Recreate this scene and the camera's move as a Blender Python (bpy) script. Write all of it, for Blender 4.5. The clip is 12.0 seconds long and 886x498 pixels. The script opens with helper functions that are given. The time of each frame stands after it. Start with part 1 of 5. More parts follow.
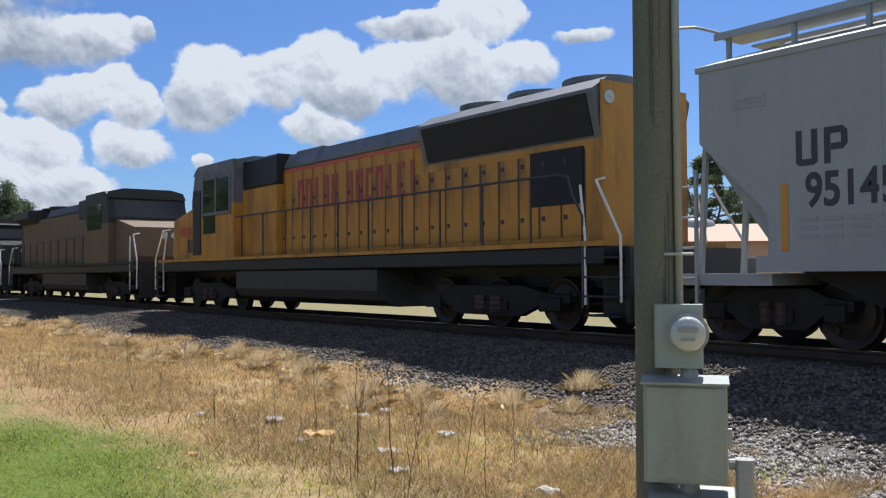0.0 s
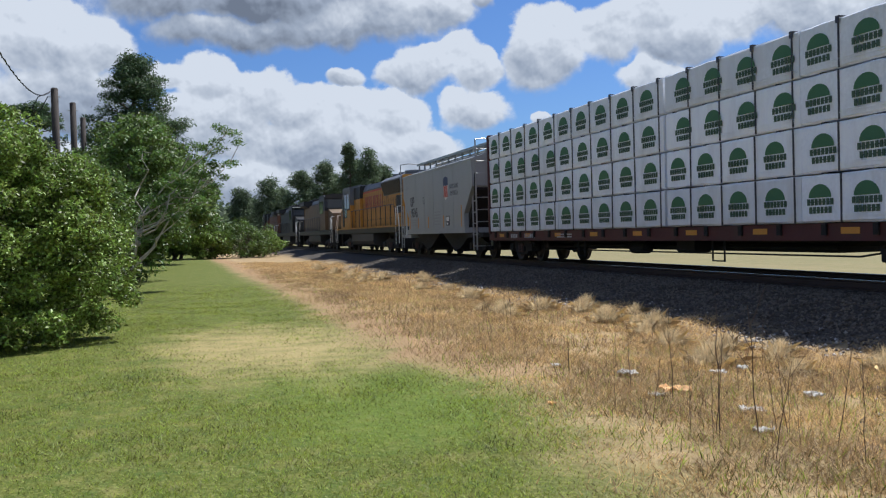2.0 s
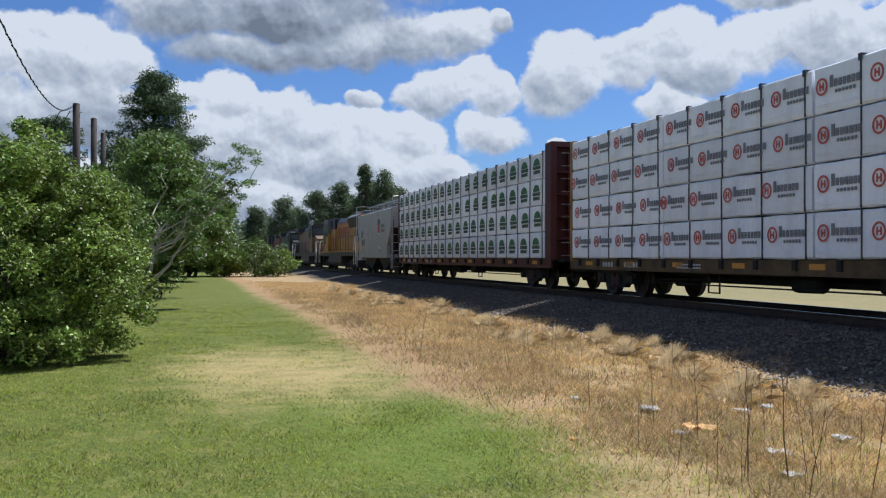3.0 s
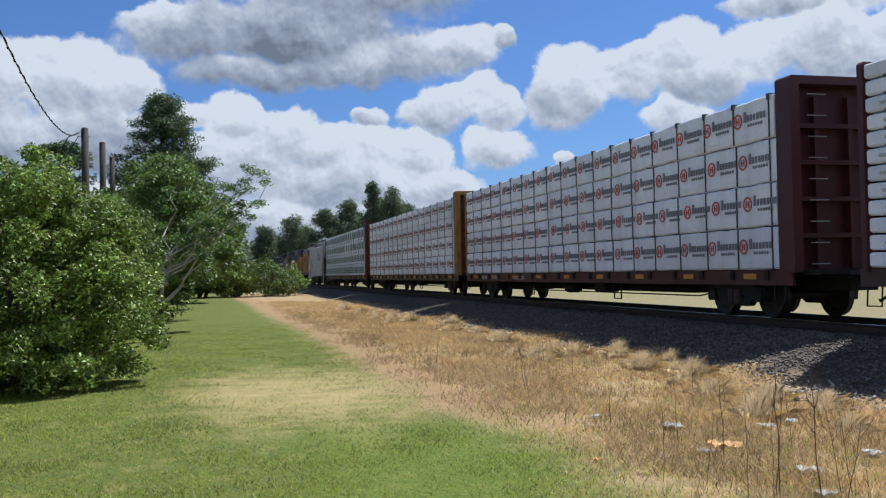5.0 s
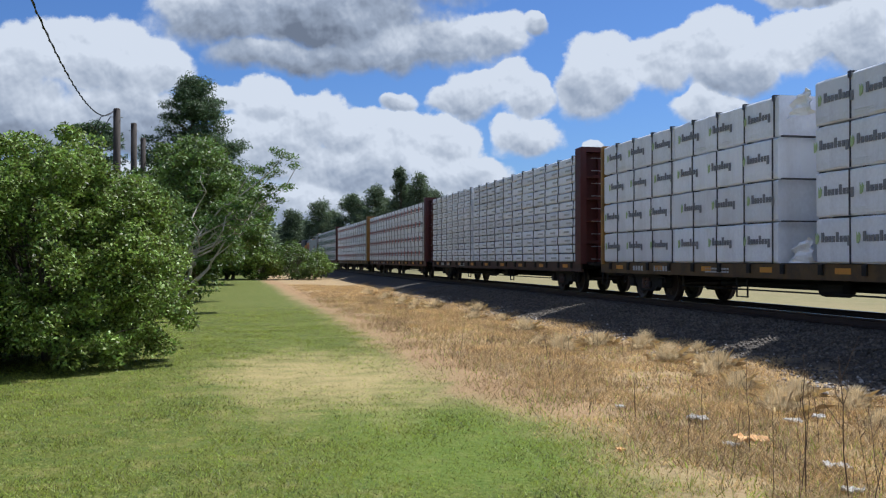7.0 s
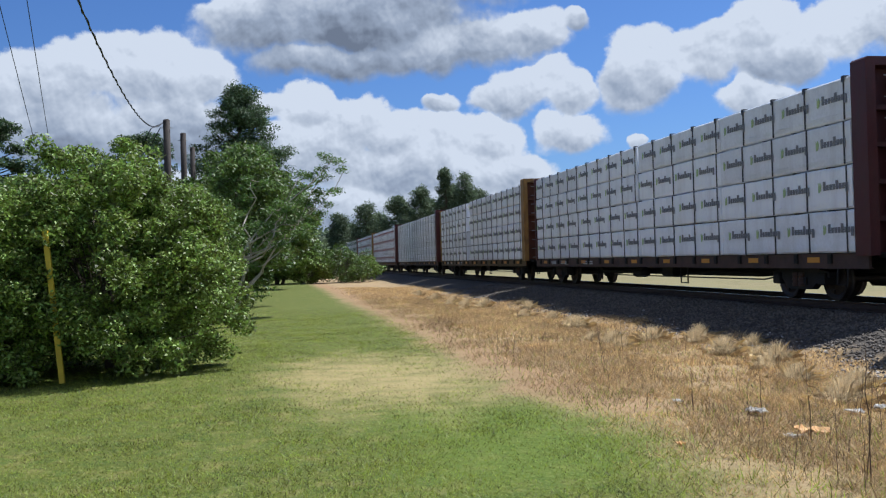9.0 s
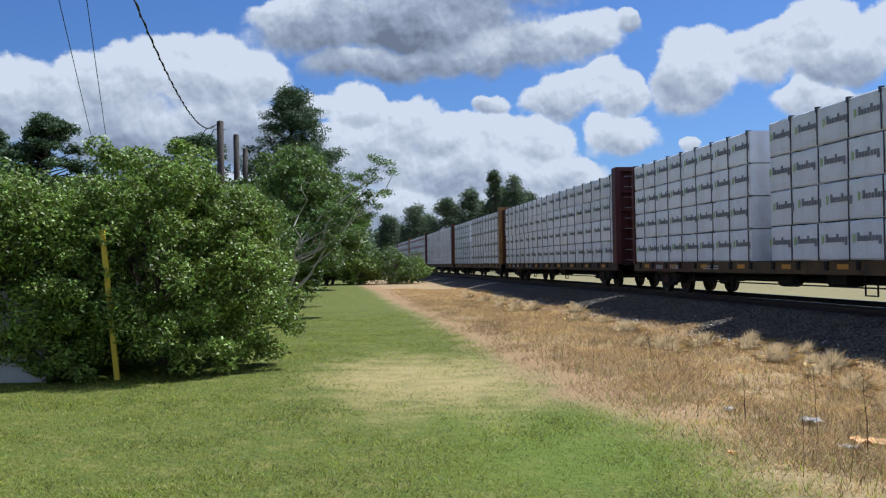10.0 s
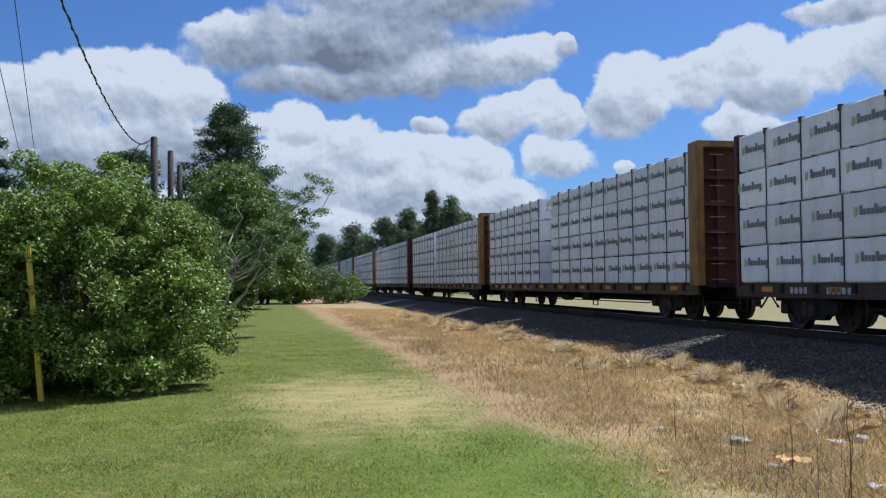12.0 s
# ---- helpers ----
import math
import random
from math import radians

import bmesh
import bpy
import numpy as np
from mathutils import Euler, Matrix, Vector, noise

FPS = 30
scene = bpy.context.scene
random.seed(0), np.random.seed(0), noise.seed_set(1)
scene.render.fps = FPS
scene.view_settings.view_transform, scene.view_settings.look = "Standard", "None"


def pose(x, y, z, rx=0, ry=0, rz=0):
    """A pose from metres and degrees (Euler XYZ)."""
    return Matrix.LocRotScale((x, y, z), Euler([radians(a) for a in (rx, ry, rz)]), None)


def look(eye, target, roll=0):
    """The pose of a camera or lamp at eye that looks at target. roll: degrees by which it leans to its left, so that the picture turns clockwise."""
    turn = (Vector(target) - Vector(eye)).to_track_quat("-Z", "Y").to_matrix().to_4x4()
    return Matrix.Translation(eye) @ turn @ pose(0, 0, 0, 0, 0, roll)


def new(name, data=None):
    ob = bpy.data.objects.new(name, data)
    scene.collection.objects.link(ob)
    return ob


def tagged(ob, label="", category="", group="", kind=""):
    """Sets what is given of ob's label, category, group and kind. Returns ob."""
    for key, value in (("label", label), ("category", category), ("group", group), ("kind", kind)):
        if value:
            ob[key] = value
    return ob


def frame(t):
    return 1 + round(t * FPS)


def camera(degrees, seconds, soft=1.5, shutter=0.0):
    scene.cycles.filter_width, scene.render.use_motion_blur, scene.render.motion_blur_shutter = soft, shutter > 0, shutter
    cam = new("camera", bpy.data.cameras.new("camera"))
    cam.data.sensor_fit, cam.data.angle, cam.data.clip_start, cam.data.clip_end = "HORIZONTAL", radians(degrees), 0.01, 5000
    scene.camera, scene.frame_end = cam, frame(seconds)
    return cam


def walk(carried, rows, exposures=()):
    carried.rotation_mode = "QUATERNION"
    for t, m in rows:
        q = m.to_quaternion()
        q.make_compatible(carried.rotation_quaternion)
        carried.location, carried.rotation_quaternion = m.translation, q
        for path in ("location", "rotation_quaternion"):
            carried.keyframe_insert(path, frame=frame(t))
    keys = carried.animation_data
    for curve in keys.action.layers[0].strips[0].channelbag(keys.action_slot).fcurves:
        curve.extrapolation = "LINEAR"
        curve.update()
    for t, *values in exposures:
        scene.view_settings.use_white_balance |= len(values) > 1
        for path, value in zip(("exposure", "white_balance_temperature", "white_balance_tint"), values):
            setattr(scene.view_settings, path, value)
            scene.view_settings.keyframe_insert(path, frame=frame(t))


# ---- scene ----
cam = camera(50.98, 12.0, soft=1.2)
PATH = [
    (0.0, pose(0.182, -0.190, 1.538, 91.57, 0.32, -36.23)),
    (0.5, pose(0.202, -0.213, 1.528, 90.19, -1.59, -22.60)),
    (1.0, pose(0.192, -0.238, 1.542, 89.19, -1.01, -17.16)),
    (1.5, pose(0.095, -0.178, 1.548, 88.19, 0.74, -13.59)),
    (2.0, pose(0.080, -0.138, 1.542, 89.05, 1.46, -15.54)),
    (2.5, pose(0.093, -0.112, 1.561, 90.21, 0.81, -16.35)),
    (3.0, pose(0.023, -0.003, 1.592, 90.50, -0.09, -14.72)),
    (5.0, pose(-0.010, 0.132, 1.631, 91.45, 1.17, -14.16)),
    (5.5, pose(-0.006, 0.142, 1.626, 91.20, 0.85, -13.97)),
    (6.0, pose(-0.011, 0.145, 1.618, 90.62, 0.67, -13.20)),
    (6.5, pose(-0.014, 0.147, 1.623, 90.41, 0.33, -12.35)),
    (7.0, pose(-0.025, 0.138, 1.625, 90.66, -0.08, -12.57)),
    (9.0, pose(-0.114, 0.050, 1.628, 90.68, 1.52, -9.70)),
    (9.5, pose(-0.122, 0.049, 1.637, 90.72, 1.35, -6.76)),
    (10.0, pose(-0.124, 0.048, 1.639, 90.87, 0.90, -6.71)),
    (10.5, pose(-0.117, 0.059, 1.632, 91.25, 1.16, -8.15)),
    (11.0, pose(-0.111, 0.053, 1.639, 92.15, 0.49, -9.40)),
    (11.5, pose(-0.106, 0.053, 1.642, 92.24, 0.35, -10.09)),
    (12.0, pose(-0.105, 0.056, 1.639, 92.05, 0.50, -10.58)),
]
walk(cam, PATH, exposures=[(0.0, .40, 6150, 10), (.5, .20, 6100, 10), (1.0, .28, 6050, 10), (3.0, .30, 5950, 10), (7.0, .30, 5900, 10), (12.0, .27, 5700, 10)])

# ---- world and sun ----
SUN_AZ, SUN_EL = 55.0, 55.0      # degrees from +y towards +x, and above the horizon
# cloud puffs: azimuth, elevation, half width, half height, tone
LEFT_BANK = [(-13.0, 10.8, 2.6, 2.1, .78), (-9.6, 11.5, 2.7, 2.1, .92), (-6.4, 11.7, 2.4, 2.1, .95), (-4.3, 11.3, 1.6, 1.7, .9), (-12.1, 7.7, 4.5, 2.4, .40), (-6.5, 8.1, 4.2, 2.4, .48),
             (-18.5, 9.5, 4.0, 2.4, .7), (-24.0, 11.0, 4.5, 2.8, .85)]
GREY_DECK = [(5.1, 14.6, 8.0, 2.2, .24), (-.4, 14.2, 4.5, 1.7, .44), (10.6, 13.1, 5.9, 1.6, .54), (15.2, 13.5, 2.6, 1.5, .85), (3.6, 12.1, 5.2, 1.0, .42), (-2.4, 14.9, 2.8, 1.0, .78), (9.0, 17.2, 8.0, 1.8, .5)]
LONG_BANK = [(-.9, 9.8, 1.4, 1.0, .95), (1.5, 9.5, 2.1, 1.3, 1.0), (4.6, 8.9, 2.2, 1.3, 1.0), (7.0, 7.7, 2.4, 1.4, .9), (10.1, 7.6, 2.6, 1.5, 1.0), (12.5, 7.2, 2.1, 1.6, .95), (2.1, 6.8, 3.8, 2.1, .66), (7.6, 5.3, 5.9, 2.1, .66),
             (13.2, 5.1, 3.5, 1.6, .8), (4.1, 3.3, 9.0, 1.4, .7), (-8.0, 4.0, 9.0, 1.8, .6)]
MIDDLE_PUFFS = [(9.8, 9.6, 1.3, .7, .6), (14.0, 9.7, 2.6, 1.0, .72), (15.8, 10.5, 2.4, 1.3, .92), (17.8, 9.9, 1.7, 1.2, .8), (17.7, 7.6, 2.2, 1.1, .85), (21.7, 7.1, .7, .4, .9),
                (18.3, 14.1, .8, .7, .6)]
RIGHT_BANK = [(22.5, 11.6, 2.5, 1.7, .95), (21.8, 10.2, 2.4, 1.5, .75), (26.3, 11.8, 3.0, 1.6, .85), (28.9, 12.6, 2.3, 1.8, .95), (30.1, 11.0, 2.4, 1.3, .68), (33.6, 12.5, 2.4, 1.9, .95), (36.6, 13.4, 2.6, 1.7, .98),
              (38.1, 11.6, 3.1, 1.4, .72), (40.8, 12.7, 2.4, 1.3, .9), (38.6, 15.6, 2.4, 1.4, .95), (28.5, 9.1, 2.4, 1.0, .85), (34.8, 15.0, 3.6, .7, .7), (45.0, 14.4, 1.9, .5, .75)]
PUFFS = LEFT_BANK + GREY_DECK + LONG_BANK + MIDDLE_PUFFS + RIGHT_BANK
world = bpy.data.worlds.new("sky")
scene.world = world
world.use_nodes = True
nt = world.node_tree
nt.nodes.clear()


def wn(kind, **kw):
    n = nt.nodes.new(kind)
    for k, val in kw.items():
        if k == "op":
            n.operation = val
        elif k == "ins":
            for i, s in val.items():
                if isinstance(s, bpy.types.NodeSocket):
                    nt.links.new(s, n.inputs[i])
                else:
                    n.inputs[i].default_value = s
    return n


def wmath(op, a, b=0.0, c=0.0):
    return wn("ShaderNodeMath", op=op, ins={0: a, 1: b, 2: c}).outputs[0]


def build_sky():
    tc = wn("ShaderNodeTexCoord")
    sep = wn("ShaderNodeSeparateXYZ", ins={0: tc.outputs["Generated"]})
    az = wmath("MULTIPLY", wmath("ARCTAN2", sep.outputs[0], sep.outputs[1]), 57.2958)
    el = wmath("MULTIPLY", wmath("ARCSINE", sep.outputs[2]), 57.2958)
    flat = wn("ShaderNodeCombineXYZ", ins={0: az, 1: el, 2: 0.0}).outputs[0]
    warp = wn("ShaderNodeTexNoise", ins={"Vector": flat, "Scale": .3, "Detail": 6.0})
    off = wn("ShaderNodeVectorMath", op="SCALE", ins={0: wn("ShaderNodeVectorMath", op="SUBTRACT", ins={0: warp.outputs["Color"], 1: (.5, .5, .5)}).outputs[0], "Scale": 2.4}).outputs[0]
    bent = wn("ShaderNodeVectorMath", op="ADD", ins={0: flat, 1: off}).outputs[0]
    best, tone = None, None
    for a, e, w, h, s in PUFFS:
        d = wn("ShaderNodeVectorMath", op="SUBTRACT", ins={0: bent, 1: (a, e, 0)}).outputs[0]
        d = wn("ShaderNodeVectorMath", op="MULTIPLY", ins={0: d, 1: (1 / w, 1 / h, 0)}).outputs[0]
        ln = wn("ShaderNodeVectorMath", op="LENGTH", ins={0: d}).outputs["Value"]
        den = wmath("SUBTRACT", 1.1, ln)
        dy = wn("ShaderNodeSeparateXYZ", ins={0: d}).outputs[1]
        tn = wmath("MULTIPLY_ADD", dy, .44, s + .06)
        weight = wmath("EXPONENT", wmath("MULTIPLY", den, 7.0))
        if best is None:
            best, tone, total = den, wmath("MULTIPLY", tn, weight), weight
        else:
            tone = wmath("MULTIPLY_ADD", tn, weight, tone)
            total = wmath("ADD", total, weight)
            best = wmath("SMOOTH_MAX", best, den, .12)
    tone = wmath("DIVIDE", tone, wmath("MAXIMUM", total, 1e-9))
    # unseen broken cumulus added all round behind, toned to fill the shaded train side
    round_ = wn("ShaderNodeMapRange", ins={0: wmath("ABSOLUTE", az), 1: 56.0, 2: 74.0, 3: -1.2, 4: .03}).outputs[0]
    drift = wn("ShaderNodeTexNoise", ins={"Vector": flat, "Scale": .05, "Detail": 2.0}).outputs[0]
    back = wmath("MULTIPLY_ADD", wmath("SUBTRACT", drift, .5), 1.8, round_)
    tone = wmath("MAXIMUM", tone, wmath("MULTIPLY", wmath("GREATER_THAN", back, best), .75))
    best = wmath("SMOOTH_MAX", best, back, .12)
    fine = wn("ShaderNodeTexNoise", ins={"Vector": flat, "Scale": .55, "Detail": 9.0, "Roughness": .72})
    half_bent = wn("ShaderNodeVectorMath", op="ADD", ins={0: flat, 1: wn("ShaderNodeVectorMath", op="SCALE", ins={0: off, "Scale": .45}).outputs[0]}).outputs[0]

    def billow(shift, scale, detail):
        at = wn("ShaderNodeVectorMath", op="ADD", ins={0: half_bent, 1: shift}).outputs[0]
        v = wn("ShaderNodeTexVoronoi")
        v.voronoi_dimensions, v.feature, v.normalize = "2D", "SMOOTH_F1", True
        nt.links.new(at, v.inputs["Vector"])
        v.inputs["Scale"].default_value, v.inputs["Detail"].default_value = scale, detail
        v.inputs["Roughness"].default_value, v.inputs["Smoothness"].default_value = .55, .35
        return v.outputs["Distance"]

    lumps = billow((0, 0, 0), .42, 3.0)
    den = wmath("MULTIPLY_ADD", best, 1.5, wmath("MULTIPLY", wmath("SUBTRACT", fine.outputs[0], .5), .75))
    den = wmath("MULTIPLY_ADD", wmath("SUBTRACT", .33, lumps), .9, den)
    mask = wn("ShaderNodeMapRange", ins={0: den, 1: -.12, 2: wn("ShaderNodeMapRange", ins={0: tone, 1: .3, 2: 1.1, 3: .70, 4: .16}).outputs[0]})
    mask.interpolation_type = "SMOOTHSTEP"
    # thin places are lit through, thick undersides are grey; lumps by a second noise
    up = wn("ShaderNodeVectorMath", op="ADD", ins={0: flat, 1: (.5, .55, 0)}).outputs[0]
    fine_up = wn("ShaderNodeTexNoise", ins={"Vector": up, "Scale": .55, "Detail": 3.0, "Roughness": .5})
    soft_here = wn("ShaderNodeTexNoise", ins={"Vector": flat, "Scale": .55, "Detail": 3.0, "Roughness": .5})
    relief = wmath("SUBTRACT", soft_here.outputs[0], fine_up.outputs[0])
    broad = wn("ShaderNodeTexNoise", ins={"Vector": flat, "Scale": .22, "Detail": 2.0})
    broad_up = wn("ShaderNodeTexNoise", ins={"Vector": wn("ShaderNodeVectorMath", op="ADD", ins={0: flat, 1: (.9, 1.3, 0)}).outputs[0], "Scale": .22, "Detail": 2.0})
    relief = wmath("MULTIPLY_ADD", wmath("SUBTRACT", broad.outputs[0], broad_up.outputs[0]), .75, wmath("MULTIPLY", relief, .5))
    relief = wmath("MULTIPLY_ADD", wmath("SUBTRACT", billow((.12, .32, 0), .42, 3.0), lumps), 1.05, relief)
    relief = wmath("MULTIPLY_ADD", wmath("SUBTRACT", billow((.05, .14, 0), 1.15, 2.0), billow((0, 0, 0), 1.15, 2.0)), .28, relief)
    shade = wmath("ADD", tone, relief)
    thick = wn("ShaderNodeMapRange", ins={0: den, 1: .05, 2: .9, 3: .12, 4: -.04}).outputs[0]
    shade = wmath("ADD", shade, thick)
    ramp = wn("ShaderNodeValToRGB", ins={0: shade})
    els = ramp.color_ramp.elements
    els[0].position, els[0].color = .0, (.28, .325, .41, 1)
    els[1].position, els[1].color = 1.0, (1.14, 1.19, 1.26, 1)
    els.new(.45).color = (.57, .645, .77, 1)
    els.new(.78).color = (.90, .96, 1.05, 1)
    sky = wn("ShaderNodeTexSky")
    sky.sky_type, sky.sun_disc = "NISHITA", False
    sky.sun_elevation, sky.sun_rotation = radians(SUN_EL), radians(SUN_AZ)
    sky.air_density, sky.dust_density, sky.ozone_density = 1.0, .5, 1.6
    deep = wn("ShaderNodeVectorMath", op="MULTIPLY", ins={0: sky.outputs[0], 1: (.61, .84, 1.24)})
    b1 = wn("ShaderNodeBackground", ins={0: deep.outputs[0], 1: .062})
    b2 = wn("ShaderNodeBackground", ins={0: ramp.outputs[0], 1: .49})
    mx = wn("ShaderNodeMixShader", ins={0: mask.outputs[0], 1: b1.outputs[0], 2: b2.outputs[0]})
    out = wn("ShaderNodeOutputWorld", ins={0: mx.outputs[0]})


build_sky()
sun = new("sun", bpy.data.lights.new("sun", "SUN"))
sun.data.energy, sun.data.angle, sun.data.color = 5.0, radians(.53), (1.0, .95, .87)
sun.matrix_world = look((0, 0, 0), (-math.sin(radians(SUN_AZ)) * math.cos(radians(SUN_EL)), -math.cos(radians(SUN_AZ)) * math.cos(radians(SUN_EL)), -math.sin(radians(SUN_EL))))


# ---- materials ----
def mat(name, color, rough=.6, metal=0.0, var=.25, scale=3.0, fine=40.0, bump=.15, dirt=None, amount=.4, dscale=1.2, streak=1.0, translucent=0.0, per="", hue=.0, where="Object", spec=.5):
    """A surface: base colour with two scales of variation, stains of colour dirt, fine relief."""
    m = bpy.data.materials.new(name)
    m.use_nodes = True
    t = m.node_tree
    bs = t.nodes["Principled BSDF"]

    def nd(kind, ins, **kw):
        n = t.nodes.new(kind)
        for k, val in kw.items():
            if k == "op":
                n.operation = val
            if k == "blend":
                n.data_type, n.blend_type = "RGBA", val
        for i, s in ins.items():
            if isinstance(s, bpy.types.NodeSocket):
                t.links.new(s, n.inputs[i])
            else:
                n.inputs[i].default_value = s
        return n
    if where == "Object":
        co = nd("ShaderNodeTexCoord", {}).outputs["Object"]
    else:
        co = nd("ShaderNodeNewGeometry", {}).outputs["Position"]
    n1 = nd("ShaderNodeTexNoise", {"Vector": co, "Scale": scale, "Detail": 4.0})
    n2 = nd("ShaderNodeTexNoise", {"Vector": co, "Scale": fine, "Detail": 3.0})
    val = nd("ShaderNodeMath", {0: n1.outputs[0], 1: n2.outputs[0]}, op="ADD").outputs[0]
    if per == "island":
        rnd = nd("ShaderNodeNewGeometry", {}).outputs["Random Per Island"]
    elif per == "object":
        rnd = nd("ShaderNodeObjectInfo", {}).outputs["Random"]
    if per:
        val = nd("ShaderNodeMath", {0: rnd, 1: 1.2, 2: val}, op="MULTIPLY_ADD").outputs[0]
        val = nd("ShaderNodeMath", {0: val, 1: .6}, op="SUBTRACT").outputs[0]
    gain = nd("ShaderNodeMapRange", {0: val, 1: .55, 2: 1.45, 3: 1 - var, 4: 1 + var}).outputs[0]
    hs = nd("ShaderNodeHueSaturation", {"Value": gain, "Color": (*color, 1)})
    if hue and per:
        t.links.new(nd("ShaderNodeMapRange", {0: rnd, 1: 0.0, 2: 1.0, 3: .5 - hue, 4: .5 + hue}).outputs[0], hs.inputs["Hue"])
    col = hs.outputs[0]
    if dirt:
        sc = nd("ShaderNodeMapping", {0: co, 3: (1, 1, 1 / streak)})
        n3 = nd("ShaderNodeTexNoise", {"Vector": sc.outputs[0], "Scale": dscale, "Detail": 6.0, "Roughness": .65})
        f = nd("ShaderNodeMapRange", {0: n3.outputs[0], 1: .48, 2: .72, 3: 0.0, 4: amount}).outputs[0]
        col = nd("ShaderNodeMix", {0: f, 6: col, 7: (*dirt, 1)}, blend="MIX").outputs[2]
    t.links.new(col, bs.inputs["Base Color"])
    bs.inputs["Roughness"].default_value, bs.inputs["Metallic"].default_value = rough, metal
    bs.inputs["Specular IOR Level"].default_value = spec
    if bump:
        bp = nd("ShaderNodeBump", {"Height": n2.outputs[0], "Strength": bump, "Distance": .02})
        t.links.new(bp.outputs[0], bs.inputs["Normal"])
    if translucent:
        tr = nd("ShaderNodeBsdfTranslucent", {0: col})
        mx = nd("ShaderNodeMixShader", {0: translucent, 1: bs.outputs[0], 2: tr.outputs[0]})
        t.links.new(mx.outputs[0], t.nodes["Material Output"].inputs[0])
    return m


M_WRAP = mat("white lumber wrap", (.84, .87, .93), .5, var=.10, scale=2.5, fine=14, bump=.35, dirt=(.34, .32, .30), amount=.28, dscale=1.6, streak=4, per="object")
M_STRAP = mat("dark strap", (.05, .05, .06), .5)
M_GREEN = mat("green print", (.055, .16, .07), .6, var=.12)
M_RED = mat("red print", (.50, .10, .075), .6, var=.12)
M_GREYP = mat("grey print", (.13, .13, .15), .6, var=.15)
M_DARKGREEN = mat("dark green print", (.055, .10, .06), .6, var=.12)
M_LIME = mat("lime print", (.42, .55, .27), .6, var=.12)
M_PALE = mat("pale print", (.32, .33, .35), .6, var=.12)
M_MAROON = mat("maroon steel", (.075, .015, .016), .55, var=.25, dirt=(.05, .03, .025), amount=.6, dscale=2.2, streak=3)
# car yellow with the sill's shade put into the colour, plus dirt stains
M_SILL = mat("shade-darkened grimy yellow sill", (.10, .06, .022), .6, var=.35, dirt=(.03, .022, .018), amount=1.0, dscale=2.2, streak=1)
M_YELSTEEL = mat("yellow steel", (.30, .165, .04), .55, var=.3, dirt=(.07, .037, .025), amount=1.0, dscale=2.0, streak=3)
M_BROWN = mat("rusty brown steel", (.07, .04, .032), .7, var=.3, dirt=(.025, .02, .018), amount=.7, dscale=2.5)
M_BLACK = mat("grimy and shaded black steel", (.013, .012, .0115), .75, var=.3, dirt=(.028, .024, .021), amount=.5, dscale=3)
M_WHEEL = mat("worn wheel steel", (.06, .048, .042), .5, .6, var=.3, dirt=(.03, .022, .018), amount=.6)
M_TREAD = mat("polished steel", (.5, .49, .47), .25, 1.0, var=.1)
M_GREY = mat("pale grey hopper paint", (.35, .37, .38), .45, var=.07, scale=1.2, fine=18, bump=.08, dirt=(.26, .25, .23), amount=.35, dscale=1.1, streak=6)
M_GALV = mat("galvanised steel", (.42, .43, .43), .45, .5, var=.15)
M_ORANGE = mat("orange reflector tape", (.62, .28, .04), .5, var=.15)
M_ARMOUR = mat("weathered yellow engine paint", (.52, .255, .04), .55, var=.2, scale=1.4, dirt=(.13, .07, .03), amount=.95, dscale=1.6, streak=5)
M_OLDYEL = mat("faded dusty yellow engine paint", (.165, .11, .06), .6, var=.18, scale=1.4, dirt=(.10, .075, .055), amount=.75, dscale=1.4, streak=4)
M_FADERED = mat("faded red engine lettering", (.33, .07, .055), .6, var=.2, dirt=(.30, .13, .03), amount=.6, dscale=2.5)
M_RUSTY = mat("faded rust-orange engine paint", (.14, .055, .028), .6, var=.2, dirt=(.06, .04, .035), amount=.7, streak=4)
M_ENGBLK = mat("black engine paint", (.015, .016, .018), .5, var=.25, dirt=(.035, .032, .029), amount=.4, streak=4)
M_ROOF = mat("sooty grey engine roof", (.16, .17, .19), .6, var=.25, dirt=(.03, .03, .03), amount=.6)
M_GRILLE = mat("black radiator mesh", (.012, .013, .016), .6, var=.3, fine=120, bump=.5)
M_GLASS = mat("dark cab glass", (.02, .025, .03), .06, var=.05, bump=0)
M_WHITEP = mat("white handrail paint", (.75, .74, .70), .5, var=.1)
M_TANK = mat("dusty grey fuel tank", (.05, .048, .045), .6, var=.2, dirt=(.05, .045, .04), amount=.7)
M_SHIELDB = mat("navy print", (.03, .05, .12), .5)
M_RAIL = mat("rusty rail", (.08, .05, .038), .6, .4, var=.3, dirt=(.03, .024, .02), amount=.5, where="World")
M_TIE = mat("weathered tie", (.06, .05, .043), .85, var=.35, fine=60, bump=.5, per="object", where="World")
# stone colour darkened for the train's shade
M_SHADESTONE = mat("shade-darkened granite ballast", (.12, .10, .08), .85, var=.45, per="island", bump=.4, fine=70, where="World")
M_POLE = mat("grey-green treated timber", (.16, .155, .115), .8, var=.3, scale=2, fine=50, bump=.5, dirt=(.07, .06, .045), amount=.7, dscale=3, streak=8)
M_DARKPOLE = mat("dark creosoted timber", (.045, .035, .03), .85, var=.3, bump=.5, streak=8, dirt=(.10, .08, .06), amount=.4)
M_BOX = mat("grey electrical enclosure paint", (.33, .36, .33), .45, var=.08, dirt=(.20, .18, .12), amount=.45, dscale=4, streak=3)
M_CONDUIT = mat("grey plastic conduit", (.33, .34, .33), .5, var=.1)
M_METER = mat("meter glass", (.55, .57, .55), .12, var=.05, bump=0)
